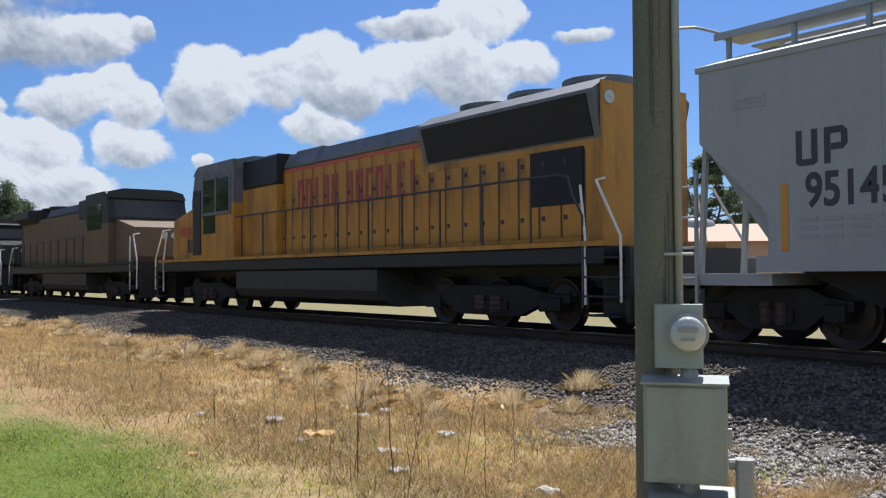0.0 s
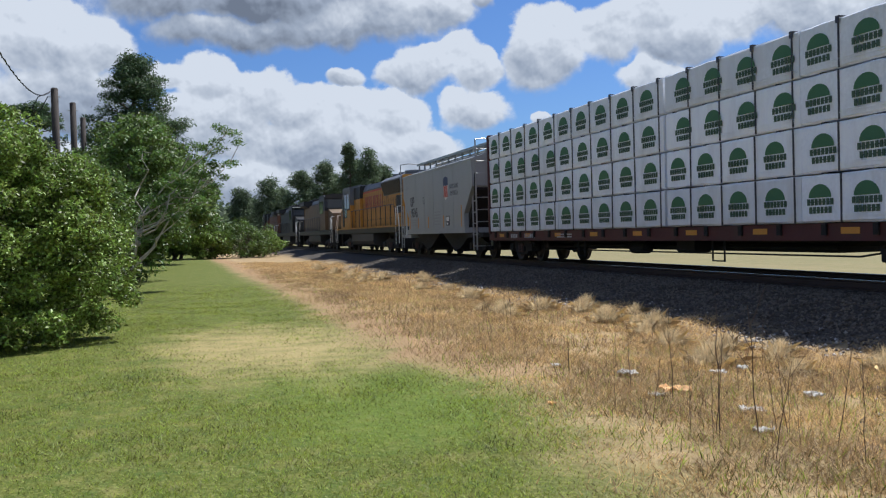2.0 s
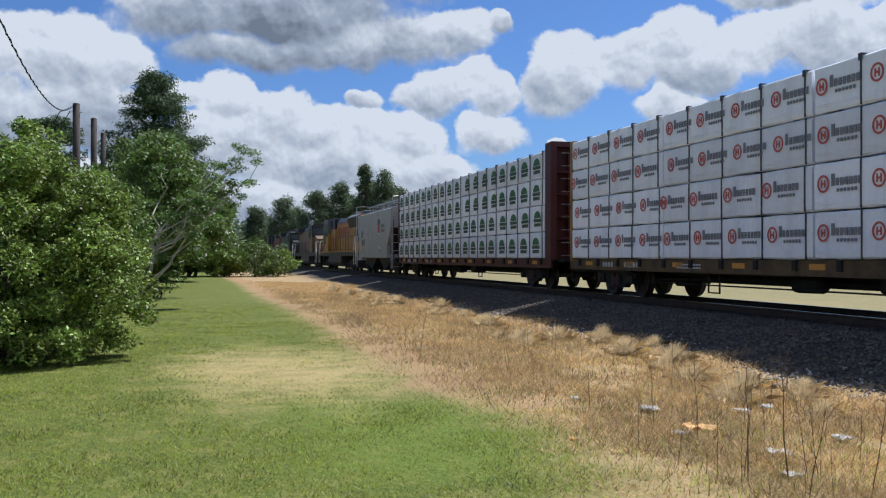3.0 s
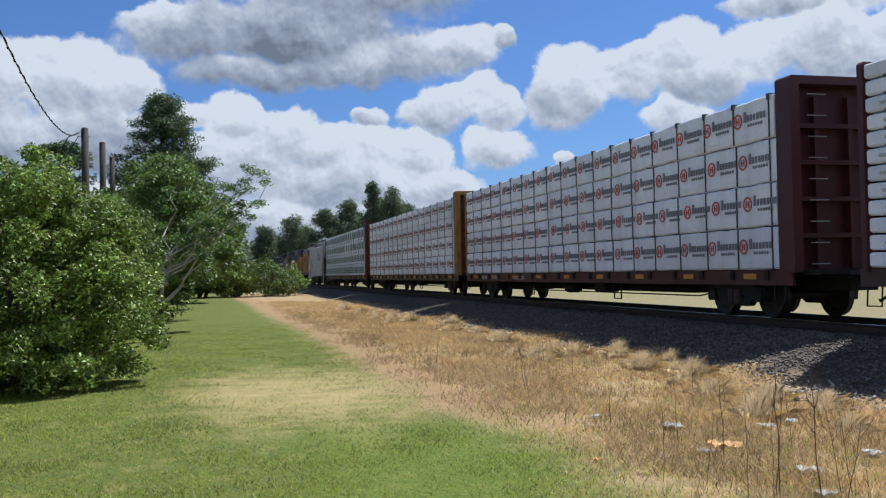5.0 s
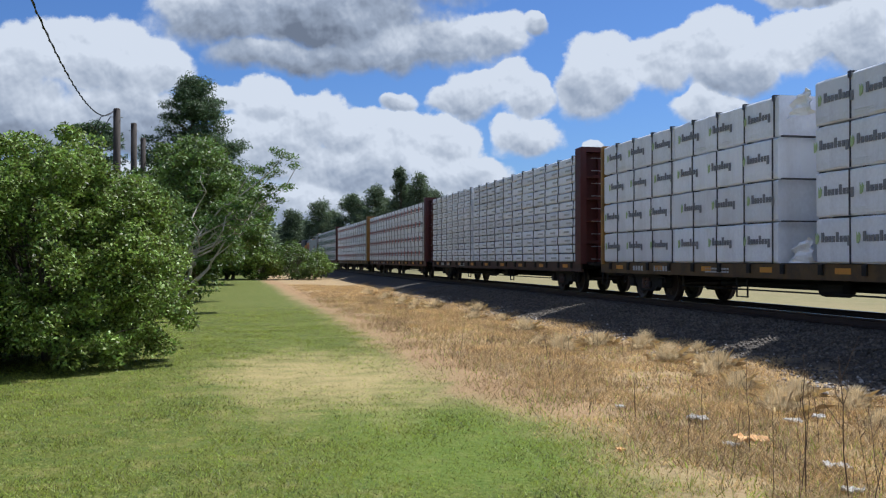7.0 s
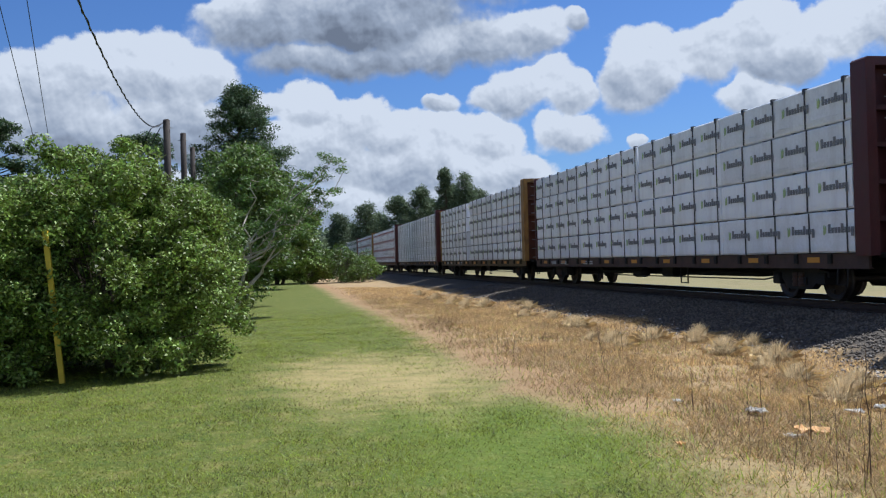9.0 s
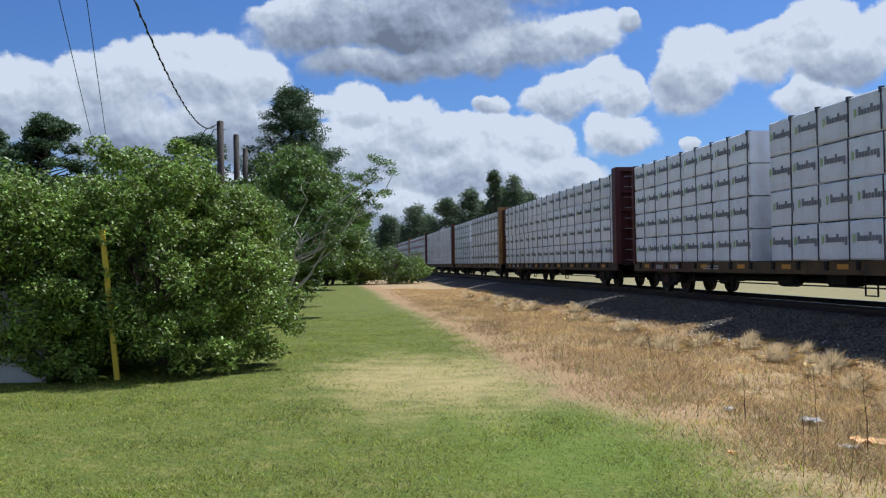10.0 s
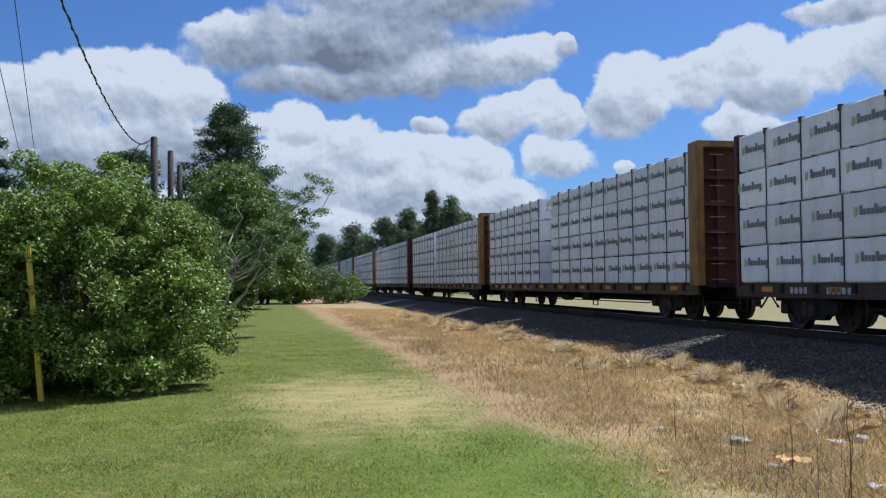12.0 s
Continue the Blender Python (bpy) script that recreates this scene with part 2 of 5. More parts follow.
M_WIRE = mat("black cable", (.015, .015, .016), .6)
M_GUARD = mat("yellow plastic guard", (.68, .48, .03), .5, var=.12, dirt=(.35, .25, .05), amount=.4)
M_BARK = mat("grey-brown bark", (.12, .095, .07), .9, var=.35, bump=.6, fine=30)
M_PALEBARK = mat("pale bark", (.42, .38, .31), .85, var=.3, bump=.4)
M_LEAF = mat("privet leaves", (.215, .29, .062), .5, var=.65, per="island", hue=.022, bump=0, translucent=.2, where="World", scale=.9, spec=.3)
M_LEAF2 = mat("mixed tree leaves", (.125, .19, .042), .5, var=.5, per="island", hue=.02, bump=0, translucent=.28, where="World", scale=.6)
M_LEAF3 = mat("pale feathery leaves", (.115, .195, .045), .5, var=.35, per="island", hue=.02, bump=0, translucent=.45, where="World", scale=.6)
M_NEEDLE = mat("pine needles", (.085, .135, .06), .6, var=.4, per="island", hue=.015, bump=0, translucent=.3, where="World", scale=.5)
# distance haze is put into this colour, paler than the near needles
M_FARLEAF = mat("haze-paled pine foliage", (.135, .185, .10), .7, var=.4, per="island", hue=.012, bump=0, translucent=.3, where="World", scale=.1)
M_BLADE = mat("green grass blades", (.26, .29, .045), .5, var=.8, per="island", hue=.03, bump=0, translucent=.55, where="World", scale=.8)
M_DRY = mat("dry straw grass", (.53, .36, .168), .7, var=.55, per="island", hue=.012, bump=0, translucent=.5, where="World", scale=.8)
M_STALK = mat("dead brown weed stalk", (.13, .085, .055), .85, var=.3, bump=.2)
M_PAPER = mat("crumpled white paper", (.62, .59, .53), .9, var=.15, bump=.2, spec=.1)
M_CARD = mat("orange card", (.80, .45, .17), .7, var=.15, bump=.3)
M_SIDING = mat("white painted siding", (.48, .48, .47), .6, var=.08, dirt=(.38, .36, .32), amount=.3, dscale=1.5, streak=3)
M_SHINGLE = mat("dark shingle", (.07, .065, .06), .85, var=.3, bump=.5)
M_TAN = mat("tan stucco wall", (.55, .36, .26), .8, var=.1)
M_FLUFF = mat("pale feathery straw", (.72, .58, .36), .7, var=.3, per="island", hue=.01, bump=0, translucent=.5, where="World", scale=.8)
M_PRINTGREY = mat("soft grey print", (.21, .215, .235), .6, var=.15)
M_DRYDARK = mat("grey-brown dead grass", (.38, .27, .135), .8, var=.35, per="island", hue=.012, bump=0, translucent=.2, where="World", scale=.8)
M_STEMS = mat("dead brown stems", (.19, .115, .068), .85, var=.4, per="island", hue=.012, bump=0, where="World", scale=.8)
M_RUSTPANEL = mat("rusty brown end panel", (.13, .05, .028), .7, var=.3, dirt=(.05, .03, .022), amount=.7, dscale=2, streak=3)
M_SMALLPRINT = mat("faint grey print", (.46, .47, .48), .6, var=.12)
# the same stone coloured as sunlit, beyond the train's shade
M_SUNLITSTONE = mat("pale broken stone", (.36, .33, .30), .85, var=.45, per="island", bump=.4, fine=70, where="World")


# ---- builders ----
class Mb:
    """Gathers boxes, prisms, tubes and lathed shapes into one mesh."""

    def __init__(self):
        self.v, self.f = [], []

    def add(self, vs, fs):
        n = len(self.v)
        self.v += [tuple(p) for p in vs]
        self.f += [tuple(i + n for i in q) for q in fs]
        return self

    def box(self, x0, x1, y0, y1, z0, z1, c=0.0):
        """A box; c: chamfer of its long edges along y (or along z where it is tall)."""
        if c <= 0:
            vs = [(x, y, z) for x in (x0, x1) for y in (y0, y1) for z in (z0, z1)]
            return self.add(vs, [(0, 1, 3, 2), (4, 6, 7, 5), (0, 4, 5, 1), (2, 3, 7, 6), (0, 2, 6, 4), (1, 5, 7, 3)])
        if z1 - z0 > y1 - y0:
            return self.prism([(x0 + c, y0), (x1 - c, y0), (x1, y0 + c), (x1, y1 - c), (x1 - c, y1), (x0 + c, y1), (x0, y1 - c), (x0, y0 + c)], "z", z0, z1)
        return self.prism([(x0 + c, z0), (x1 - c, z0), (x1, z0 + c), (x1, z1 - c), (x1 - c, z1), (x0 + c, z1), (x0, z1 - c), (x0, z0 + c)], "y", y0, y1)

    def prism(self, poly, axis, a, b):
        """A flat outline drawn out from a to b along an axis; the outline holds the other two coordinates in order."""
        put = {"x": lambda p, q, s: (s, p, q), "y": lambda p, q, s: (p, s, q), "z": lambda p, q, s: (p, q, s)}[axis]
        n = len(poly)
        vs = [put(p, q, a) for p, q in poly] + [put(p, q, b) for p, q in poly]
        fs = [tuple(range(n)), tuple(range(2 * n - 1, n - 1, -1))] + [(i, (i + 1) % n, (i + 1) % n + n, i + n) for i in range(n)]
        return self.add(vs, fs)

    def tube(self, pts, r, n=6, r1=None):
        pts = [Vector(p) for p in pts]
        vs, fs = [], []
        for k, p in enumerate(pts):
            d = (pts[min(k + 1, len(pts) - 1)] - pts[max(k - 1, 0)]).normalized()
            a = d.orthogonal().normalized() if k == 0 else (a - d * a.dot(d)).normalized()
            b = d.cross(a)
            rr = r if r1 is None else r + (r1 - r) * k / (len(pts) - 1)
            vs += [p + (a * math.cos(2 * math.pi * i / n) + b * math.sin(2 * math.pi * i / n)) * rr for i in range(n)]
        for k in range(len(pts) - 1):
            fs += [(k * n + i, k * n + (i + 1) % n, k * n + n + (i + 1) % n, k * n + n + i) for i in range(n)]
        fs += [tuple(range(n)), tuple(range(len(vs) - 1, len(vs) - n - 1, -1))]
        return self.add(vs, fs)

    def lathe(self, prof, axis="x", n=20, c=(0, 0, 0)):
        """A profile of (radius, along) turned about an axis through c."""
        vs, fs = [], []
        for r, s in prof:
            for i in range(n):
                u, w = r * math.cos(2 * math.pi * i / n), r * math.sin(2 * math.pi * i / n)
                p = {"x": (s, u, w), "y": (u, s, w), "z": (u, w, s)}[axis]
                vs.append((p[0] + c[0], p[1] + c[1], p[2] + c[2]))
        for k in range(len(prof) - 1):
            fs += [(k * n + i, k * n + (i + 1) % n, k * n + n + (i + 1) % n, k * n + n + i) for i in range(n)]
        fs += [tuple(range(n)), tuple(range(len(vs) - 1, len(vs) - n - 1, -1))]
        return self.add(vs, fs)


def mesh_of(name, mb, material):
    me = bpy.data.meshes.new(name)
    me.from_pydata(mb.v, [], mb.f)
    bm = bmesh.new()
    bm.from_mesh(me)
    bmesh.ops.recalc_face_normals(bm, faces=bm.faces)
    bm.to_mesh(me)
    bm.free()
    me.materials.append(material)
    return me


def part(name, mb, material, parent=None, label="", smooth=False, at=None):
    me = mb if isinstance(mb, bpy.types.Mesh) else mesh_of(name, mb, material)
    if smooth:
        me.polygons.foreach_set("use_smooth", [True] * len(me.polygons))
    ob = new(name, me)
    ob.parent = parent
    if at is not None:
        ob.matrix_basis = at
    if label:
        ob["label"] = label
    return ob


def thing(name, label, category, group="", at=None, kind=""):
    ob = new(name)
    ob.empty_display_size = .2
    if at is not None:
        ob.matrix_basis = at
    return tagged(ob, label, category, group, kind)


def lettering(name, text, size, material, parent, at, label="", bold=0.0):
    """Flat lettering with the built-in font, as a mesh."""
    cu = bpy.data.curves.new(name, "FONT")
    cu.body, cu.size, cu.align_x, cu.extrude, cu.offset = text, size, "CENTER", .003, bold
    tmp = new(name, cu)
    bpy.context.view_layer.update()
    me = bpy.data.meshes.new_from_object(tmp.evaluated_get(bpy.context.evaluated_depsgraph_get()))
    bpy.data.objects.remove(tmp)
    me.materials.clear()
    me.materials.append(material)
    return part(name, me, material, parent, label, at=at)


# ---- ground and track ----
XC, ZR = 12.1, 0.55           # the track's middle line and the rail's top
nz = noise.noise


def lawn_edge(y):
    return 2.68 - max(0.0, y - 26) * .014 + .42 * max(0.0, 1 - ((y - 8.3) / 2.6) ** 2) + .15 * nz((y * .8, 7.7, 0))


def smooth(a, b, x):
    k = min(1.0, max(0.0, (x - a) / (b - a)))
    return k * k * (3 - 2 * k)


def ground_z(x, y):
    z = .05 * nz((x * .25, y * .25, 1)) + .018 * nz((x * 1.1, y * 1.1, 5))
    if x > 3:
        z += .03 * nz((x * 2.3, y * 2.3, 9)) * smooth(3, 4, x)
    z -= .05 * smooth(4.5, 6.6, x) * (1 - smooth(7.2, 8.2, x))
    bed = .36 * smooth(7.2, 10.4, x + .35 * nz((y * .4, 0, 0))) * (1 - smooth(14.2, 17.0, x))
    k = smooth(9.8, 10.4, x) * (1 - smooth(13.9, 14.4, x))
    return z * (1 - k) + bed - .12 * smooth(17, 20, x)


def build_ground():
    xs = [-1800, -700, -300, -150, -90, -60, -40, -28, -20, -15, -12] + [i * .3 for i in range(-34, 58)] + [18.5, 20, 23, 28, 36, 50, 75, 120, 200, 400, 900, 1800]
    ys = [-1800, -600, -200, -80, -40, -20, -12, -8] + [-6 + i * .33 for i in range(0, 140)] + [42, 45, 49, 54, 60, 68, 78, 90, 110, 140, 180, 240, 330, 500, 900, 1900]
    v = [(x, y, ground_z(x, y)) for y in ys for x in xs]
    n = len(xs)
    f = [(j * n + i, j * n + i + 1, j * n + n + i + 1, j * n + n + i) for j in range(len(ys) - 1) for i in range(n - 1)]
    m = bpy.data.materials.new("grass, straw and gravel ground")
    m.use_nodes = True
    t = m.node_tree
    bs = t.nodes["Principled BSDF"]

    def nd(kind, ins, op=None):
        q = t.nodes.new(kind)
        if op:
            q.operation = op
        for i, s in ins.items():
            if isinstance(s, bpy.types.NodeSocket):
                t.links.new(s, q.inputs[i])
            else:
                q.inputs[i].default_value = s
        return q

    def mth(op, a, b=0.0, c=0.0):
        return nd("ShaderNodeMath", {0: a, 1: b, 2: c}, op).outputs[0]

    def step(val, a, b):
        q = nd("ShaderNodeMapRange", {0: val, 1: a, 2: b})
        q.interpolation_type = "SMOOTHSTEP"
        return q.outputs[0]

    def mix(fac, a, b):
        q = t.nodes.new("ShaderNodeMix")
        q.data_type = "RGBA"
        for i, s in ((0, fac), (6, a), (7, b)):
            if isinstance(s, bpy.types.NodeSocket):
                t.links.new(s, q.inputs[i])
            else:
                q.inputs[i].default_value = s if i == 0 else (*s, 1)
        return q.outputs[2]

    def nse(scale, detail=4.0):
        return nd("ShaderNodeTexNoise", {"Vector": pos, "Scale": scale, "Detail": detail}).outputs[0]
    pos = nd("ShaderNodeNewGeometry", {}).outputs["Position"]
    sp = nd("ShaderNodeSeparateXYZ", {0: pos})
    x, y = sp.outputs[0], sp.outputs[1]
    wob = mth("MULTIPLY", mth("SUBTRACT", nse(1.1), .5), 1.3)
    lobe = mth("DIVIDE", mth("SUBTRACT", y, 8.3), 2.6)
    lobe = mth("MULTIPLY", mth("MAXIMUM", mth("SUBTRACT", 1.0, mth("MULTIPLY", lobe, lobe)), 0.0), .42)
    edge = mth("ADD", lobe, mth("SUBTRACT", 2.68, mth("MULTIPLY", mth("MAXIMUM", mth("SUBTRACT", y, 26.0), 0.0), .014)))
    away = mth("ADD", mth("SUBTRACT", x, edge), wob)
    green = mix(nse(.35), (.075, .10, .012), (.135, .15, .024))
    green = mix(step(nse(5.0), .4, .75), green, (.075, .115, .017))
    green = mix(mth("MULTIPLY", step(nse(3.1), .5, .72), .45), green, (.30, .25, .085))
    green = mix(mth("MULTIPLY", step(nse(38.0, 2.0), .5, .72), .65), green, (.30, .29, .095))
    green = mix(mth("MULTIPLY", step(nse(55.0, 2.0), .5, .7), .6), green, (.045, .07, .009))
    green = mix(mth("MULTIPLY", mth("MULTIPLY", step(lobe, .08, .34), step(x, .2, 1.6)), .5), green, (.11, .175, .017))
    # a worn, yellowed patch in the mown grass
    dx, dy = mth("DIVIDE", mth("SUBTRACT", x, 1.2), 1.9), mth("DIVIDE", mth("SUBTRACT", y, 13.4), 4.0)
    worn = mth("ADD", mth("SUBTRACT", 1.0, mth("ADD", mth("MULTIPLY", dx, dx), mth("MULTIPLY", dy, dy))), mth("MULTIPLY", mth("SUBTRACT", nse(1.6), .5), 2.4))
    green = mix(mth("MULTIPLY", step(worn, -.4, 1.5), .66), green, (.50, .375, .18))
    straw = mix(nse(1.4), (.29, .20, .105), (.50, .365, .19))
    straw = mix(mth("MULTIPLY", step(nse(6.0), .5, .68), .6), straw, (.15, .105, .06))
    straw = mix(mth("MULTIPLY", step(nse(.8), .5, .7), .5), straw, (.23, .16, .09))
    earth = (.33, .205, .105)
    col = mix(step(away, -.7, .7), green, straw)
    rim = mth("SUBTRACT", 1.0, mth("ABSOLUTE", mth("SUBTRACT", away, .55)))
    col = mix(mth("MULTIPLY", mth("MULTIPLY", step(rim, .1, .9), step(y, 8.0, 11.0)), .8), col, earth)
    olive = mth("MULTIPLY", mth("MULTIPLY", step(away, -.3, .5), step(y, 10.5, 7.0)), step(nse(1.7), .40, .62))
    col = mix(mth("MULTIPLY", olive, mth("MULTIPLY", step(x, 7.0, 5.5), .4)), col, (.25, .215, .075))
    wob2 = mth("MULTIPLY", mth("SUBTRACT", nse(.9), .5), 2.2)
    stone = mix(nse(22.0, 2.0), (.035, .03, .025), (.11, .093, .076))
    gx = mth("ADD", x, wob2)
    near = mth("MULTIPLY", step(y, 9.0, 6.5), 1.6)
    gravel = mth("MULTIPLY", step(mth("ADD", gx, near), 7.55, 8.5), step(x, 17.5, 16.0))
    # train shade put into the colour: dark by the track, pale sunlit foot
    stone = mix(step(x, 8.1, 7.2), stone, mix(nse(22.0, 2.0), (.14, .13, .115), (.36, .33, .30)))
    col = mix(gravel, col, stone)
    field = mix(nse(.12), (.26, .205, .10), (.205, .195, .08))
    field = mix(mth("MULTIPLY", step(nse(.6), .45, .7), .55), field, (.19, .17, .075))
    field = mix(mth("MULTIPLY", step(nse(3.0), .5, .7), .4), field, (.33, .26, .13))
    col = mix(step(x, 16.6, 18.0), col, field)
    wood = mix(nse(.3), (.06, .07, .03), (.12, .11, .05))
    col = mix(step(y, 95.0, 130.0), col, mix(.5, wood, field))
    t.links.new(col, bs.inputs["Base Color"])
    bs.inputs["Roughness"].default_value = .9
    bs.inputs["Specular IOR Level"].default_value = .2
    bp = nd("ShaderNodeBump", {"Height": nse(14.0, 5.0), "Strength": .7, "Distance": .05})
    t.links.new(bp.outputs[0], bs.inputs["Normal"])
    me = bpy.data.meshes.new("ground")
    me.from_pydata(v, [], f)
    me.polygons.foreach_set("use_smooth", [True] * len(f))
    me.materials.append(m)
    tagged(new("ground", me), "mown green lawn, dry straw verge and grey gravel bed", "ground", kind="structure")


build_ground()


def build_track():
    prof = [(-.075, -.17), (.075, -.17), (.075, -.155), (.012, -.135), (.012, -.045), (.036, -.03), (.036, 0), (-.036, 0), (-.036, -.03), (-.012, -.045), (-.012, -.135), (-.075, -.155)]
    for s in (-1, 1):
        rail = thing("rail", "rusty steel rail with a worn bright top, on timber ties", "rail", kind="structure", at=pose(XC + s * .7525, 0, ZR))
        part("web", Mb().prism(prof, "y", -250, 420), M_RAIL, rail)
        part("running_top", Mb().box(-.028, .028, -250, 420, .001, .004), M_TREAD, rail, "bright worn running surface")


build_track()

# ---- the train ----
V, A = 18.586, .0322          # speed and its small change


def run(t):
    return V * t + A * (t - 6) ** 2


CARS, AXLES = [], []          # (thing, place along the train, turned), wheelsets with their places


def flat(mb, u0, u1, z0, z1, x, d=.006):
    """A thin printed patch on a side wall that faces -x."""
    return mb.box(x - d, x + .002, u0, u1, z0, z1)


WHEEL = mesh_of("wheelset", Mb().lathe([(.09, -1.0), (.09, -.84), (.2, -.83), (.34, -.80), (.42, -.83), (.455, -.83), (.46, -.74), (.49, -.71), (.49, -.68), (.36, -.69), (.3, -.74), (.12, -.72), (.08, -.68),
                                        (.08, .68), (.12, .72), (.3, .74), (.36, .69), (.49, .68), (.49, .71), (.46, .74), (.455, .83), (.42, .83), (.34, .80), (.2, .83), (.09, .84), (.09, 1.0)], "x", 22)
                .box(-.86, -.835, -.05, .05, .22, .3).box(-.86, -.835, -.05, .05, -.3, -.22), M_WHEEL)
FRAME = mesh_of("side_frame", Mb().prism([(-1.12, .50), (-1.12, .62), (-.78, .66), (-.5, .78), (.5, .78), (.78, .66), (1.12, .62), (1.12, .50), (.75, .47), (.45, .24), (-.45, .24), (-.75, .47)], "x", -.08, .08)
                .box(-.12, .12, -.3, .3, .34, .5).box(-.14, .14, -1.03, -.75, .34, .6, .03).box(-.14, .14, .75, 1.03, .34, .6, .03), M_BLACK)
SPRING = mesh_of("spring_nest", Mb().lathe([(.07, .3), (.085, .36), (.07, .4), (.085, .45), (.07, .5), (.085, .55), (.07, .6)], "z", 10, (-.1, -.12, 0)).lathe([(.07, .3), (.085, .36), (.07, .4), (.085, .45), (.07, .5), (.085, .55), (.07, .6)], "z", 10, (-.1, .12, 0)), M_BROWN)
BOLSTER = mesh_of("bolster", Mb().box(-1.05, 1.05, -.22, .22, .5, .74, .04).lathe([(.2, .74), (.2, .9)], "z", 14), M_BLACK)


def truck(car, y, axles=(-.89, .89)):
    half = max(axles)
    for s in (-1, 1):
        fr = part("side_frame", FRAME, None, car, at=Matrix.LocRotScale((s * 1.02, y, 0), None, (1, half / .89, 1)))
        part("spring_nest", SPRING, None, fr, at=pose(0, 0, 0, 0, 0, 0 if s < 0 else 180))
    part("bolster", BOLSTER, None, car, at=pose(0, y, 0))
    for a in axles:
        AXLES.append((part("wheelset", WHEEL, None, car, "worn steel wheels on an axle"), y + a))


COUPLER = mesh_of("coupler", Mb().box(-.08, .08, 0, .62, .74, .92, .02).prism([(-.16, .6), (.14, .6), (.17, .82), (.04, .84), (.02, .7), (-.1, .72), (-.14, .86), (-.2, .8)], "z", .7, .98), M_BROWN)
HOSE = mesh_of("brake_hose", Mb().tube([(-.35, .1, .7), (-.36, .3, .5), (-.3, .55, .4), (-.15, .75, .42)], .025, 6), M_WIRE)
RUNG = Mb().tube([(-.2, 0, 0), (.2, 0, 0)], .011, 6)
RUNG = mesh_of("rung", RUNG, M_GALV)


def car_ends(car, y):
    for s in (1, -1):
        part("coupler", COUPLER, None, car, at=pose(0, s * y, 0, 0, 0, 0 if s > 0 else 180))
        part("brake_hose", HOSE, None, car, at=pose(0, s * y, 0, 0, 0, 0 if s > 0 else 180))


# printed packs of lumber; each kind of wrap has one printed mesh for a length of pack
def word(mb, cells, mid):
    """A printed word as one plain shape: upright bars (u0, u1, z0, z1) from low u to high u, linked by a thin line at mid."""
    top, low = [], []
    for u0, u1, z0, z1 in sorted(cells):
        top += [(u0, mid + .006), (u0, z1), (u1, z1), (u1, mid + .006)]
        low += [(u0, mid - .006), (u0, z0), (u1, z0), (u1, mid - .006)]
    return mb.prism(top[1:-1] + low[1:-1][::-1], "x", -.006, .002)


def annulus(mb, y, z, r0, r1, n=22):
    vs = [(x, y + r * math.cos(2 * math.pi * k / n), z + r * math.sin(2 * math.pi * k / n)) for x in (-.006, .002) for r in (r0, r1) for k in range(n)]
    fs = []
    for k in range(n):
        q = (k + 1) % n
        fs += [(k, q, n + q, n + k), (2 * n + k, 3 * n + k, 3 * n + q, 2 * n + q), (n + k, n + q, 3 * n + q, 3 * n + k), (k, 2 * n + k, 2 * n + q, q)]
    return mb.add(vs, fs)


def print_dome():
    a = Mb().prism([(.29 * math.cos(k * math.pi / 12), .43 + .23 * math.sin(k * math.pi / 12)) for k in range(13)], "x", -.006, .002)
    b = word(Mb(), [(-.34 + k * .1, -.34 + k * .1 + .072, .30, .41) for k in range(7)], .355)
    c = word(Mb(), [(-.29 + k * .1, -.29 + k * .1 + .072, .16, .27) for k in range(6)], .215)
    return 1.22, ("green_emblem", a, M_GREEN), ("printed_name", b, M_DARKGREEN), ("printed_name", c, M_DARKGREEN)


def print_ring():
    a = annulus(Mb(), .46, .46, .12, .155)
    h = Mb().prism([(.40, .39), (.43, .39), (.43, .445), (.49, .445), (.49, .39), (.52, .39), (.52, .53), (.49, .53), (.49, .475), (.43, .475), (.43, .53), (.40, .53)], "x", -.006, .002)
    b = word(Mb(), [(.24 - k * .112 - .082, .24 - k * .112, .41, .54 if k else .62) for k in range(7)], .475)
    c = word(Mb(), [(.10 - k * .09 - .055, .10 - k * .09, .30, .36) for k in range(6)], .33)
    return 1.35, ("red_emblem", a, M_RED), ("red_emblem", h, M_RED), ("printed_name", b, M_PRINTGREY), ("printed_name", c, M_PRINTGREY)


def print_leaf():
    a = Mb().prism([(.53, .36), (.49, .36), (.45, .40), (.43, .50), (.47, .56), (.49, .48), (.53, .56)], "x", -.006, .002)
    b = word(Mb(), [(.36 - k * .108 - .08, .36 - k * .108, .39 if k != 7 else .32, .50 if k not in (0, 4) else .57) for k in range(8)], .445)
    return 1.3, ("lime_emblem", a, M_LIME), ("printed_name", b, M_PRINTGREY)


def print_small():
    b = word(Mb(), [(-.30 + k * .075, -.30 + k * .075 + .055, .09, .145) for k in range(7)], .117)
    return 1.25, ("printed_name", b, M_SMALLPRINT)


PRINTS = {k: (p, *[(nm, mesh_of(nm, m, mt)) for nm, m, mt in u]) for k, (p, *u) in (("dome", print_dome()), ("ring", print_ring()), ("leaf", print_leaf()), ("small", print_small()))}
STRAPS = {}
PACKS = {}


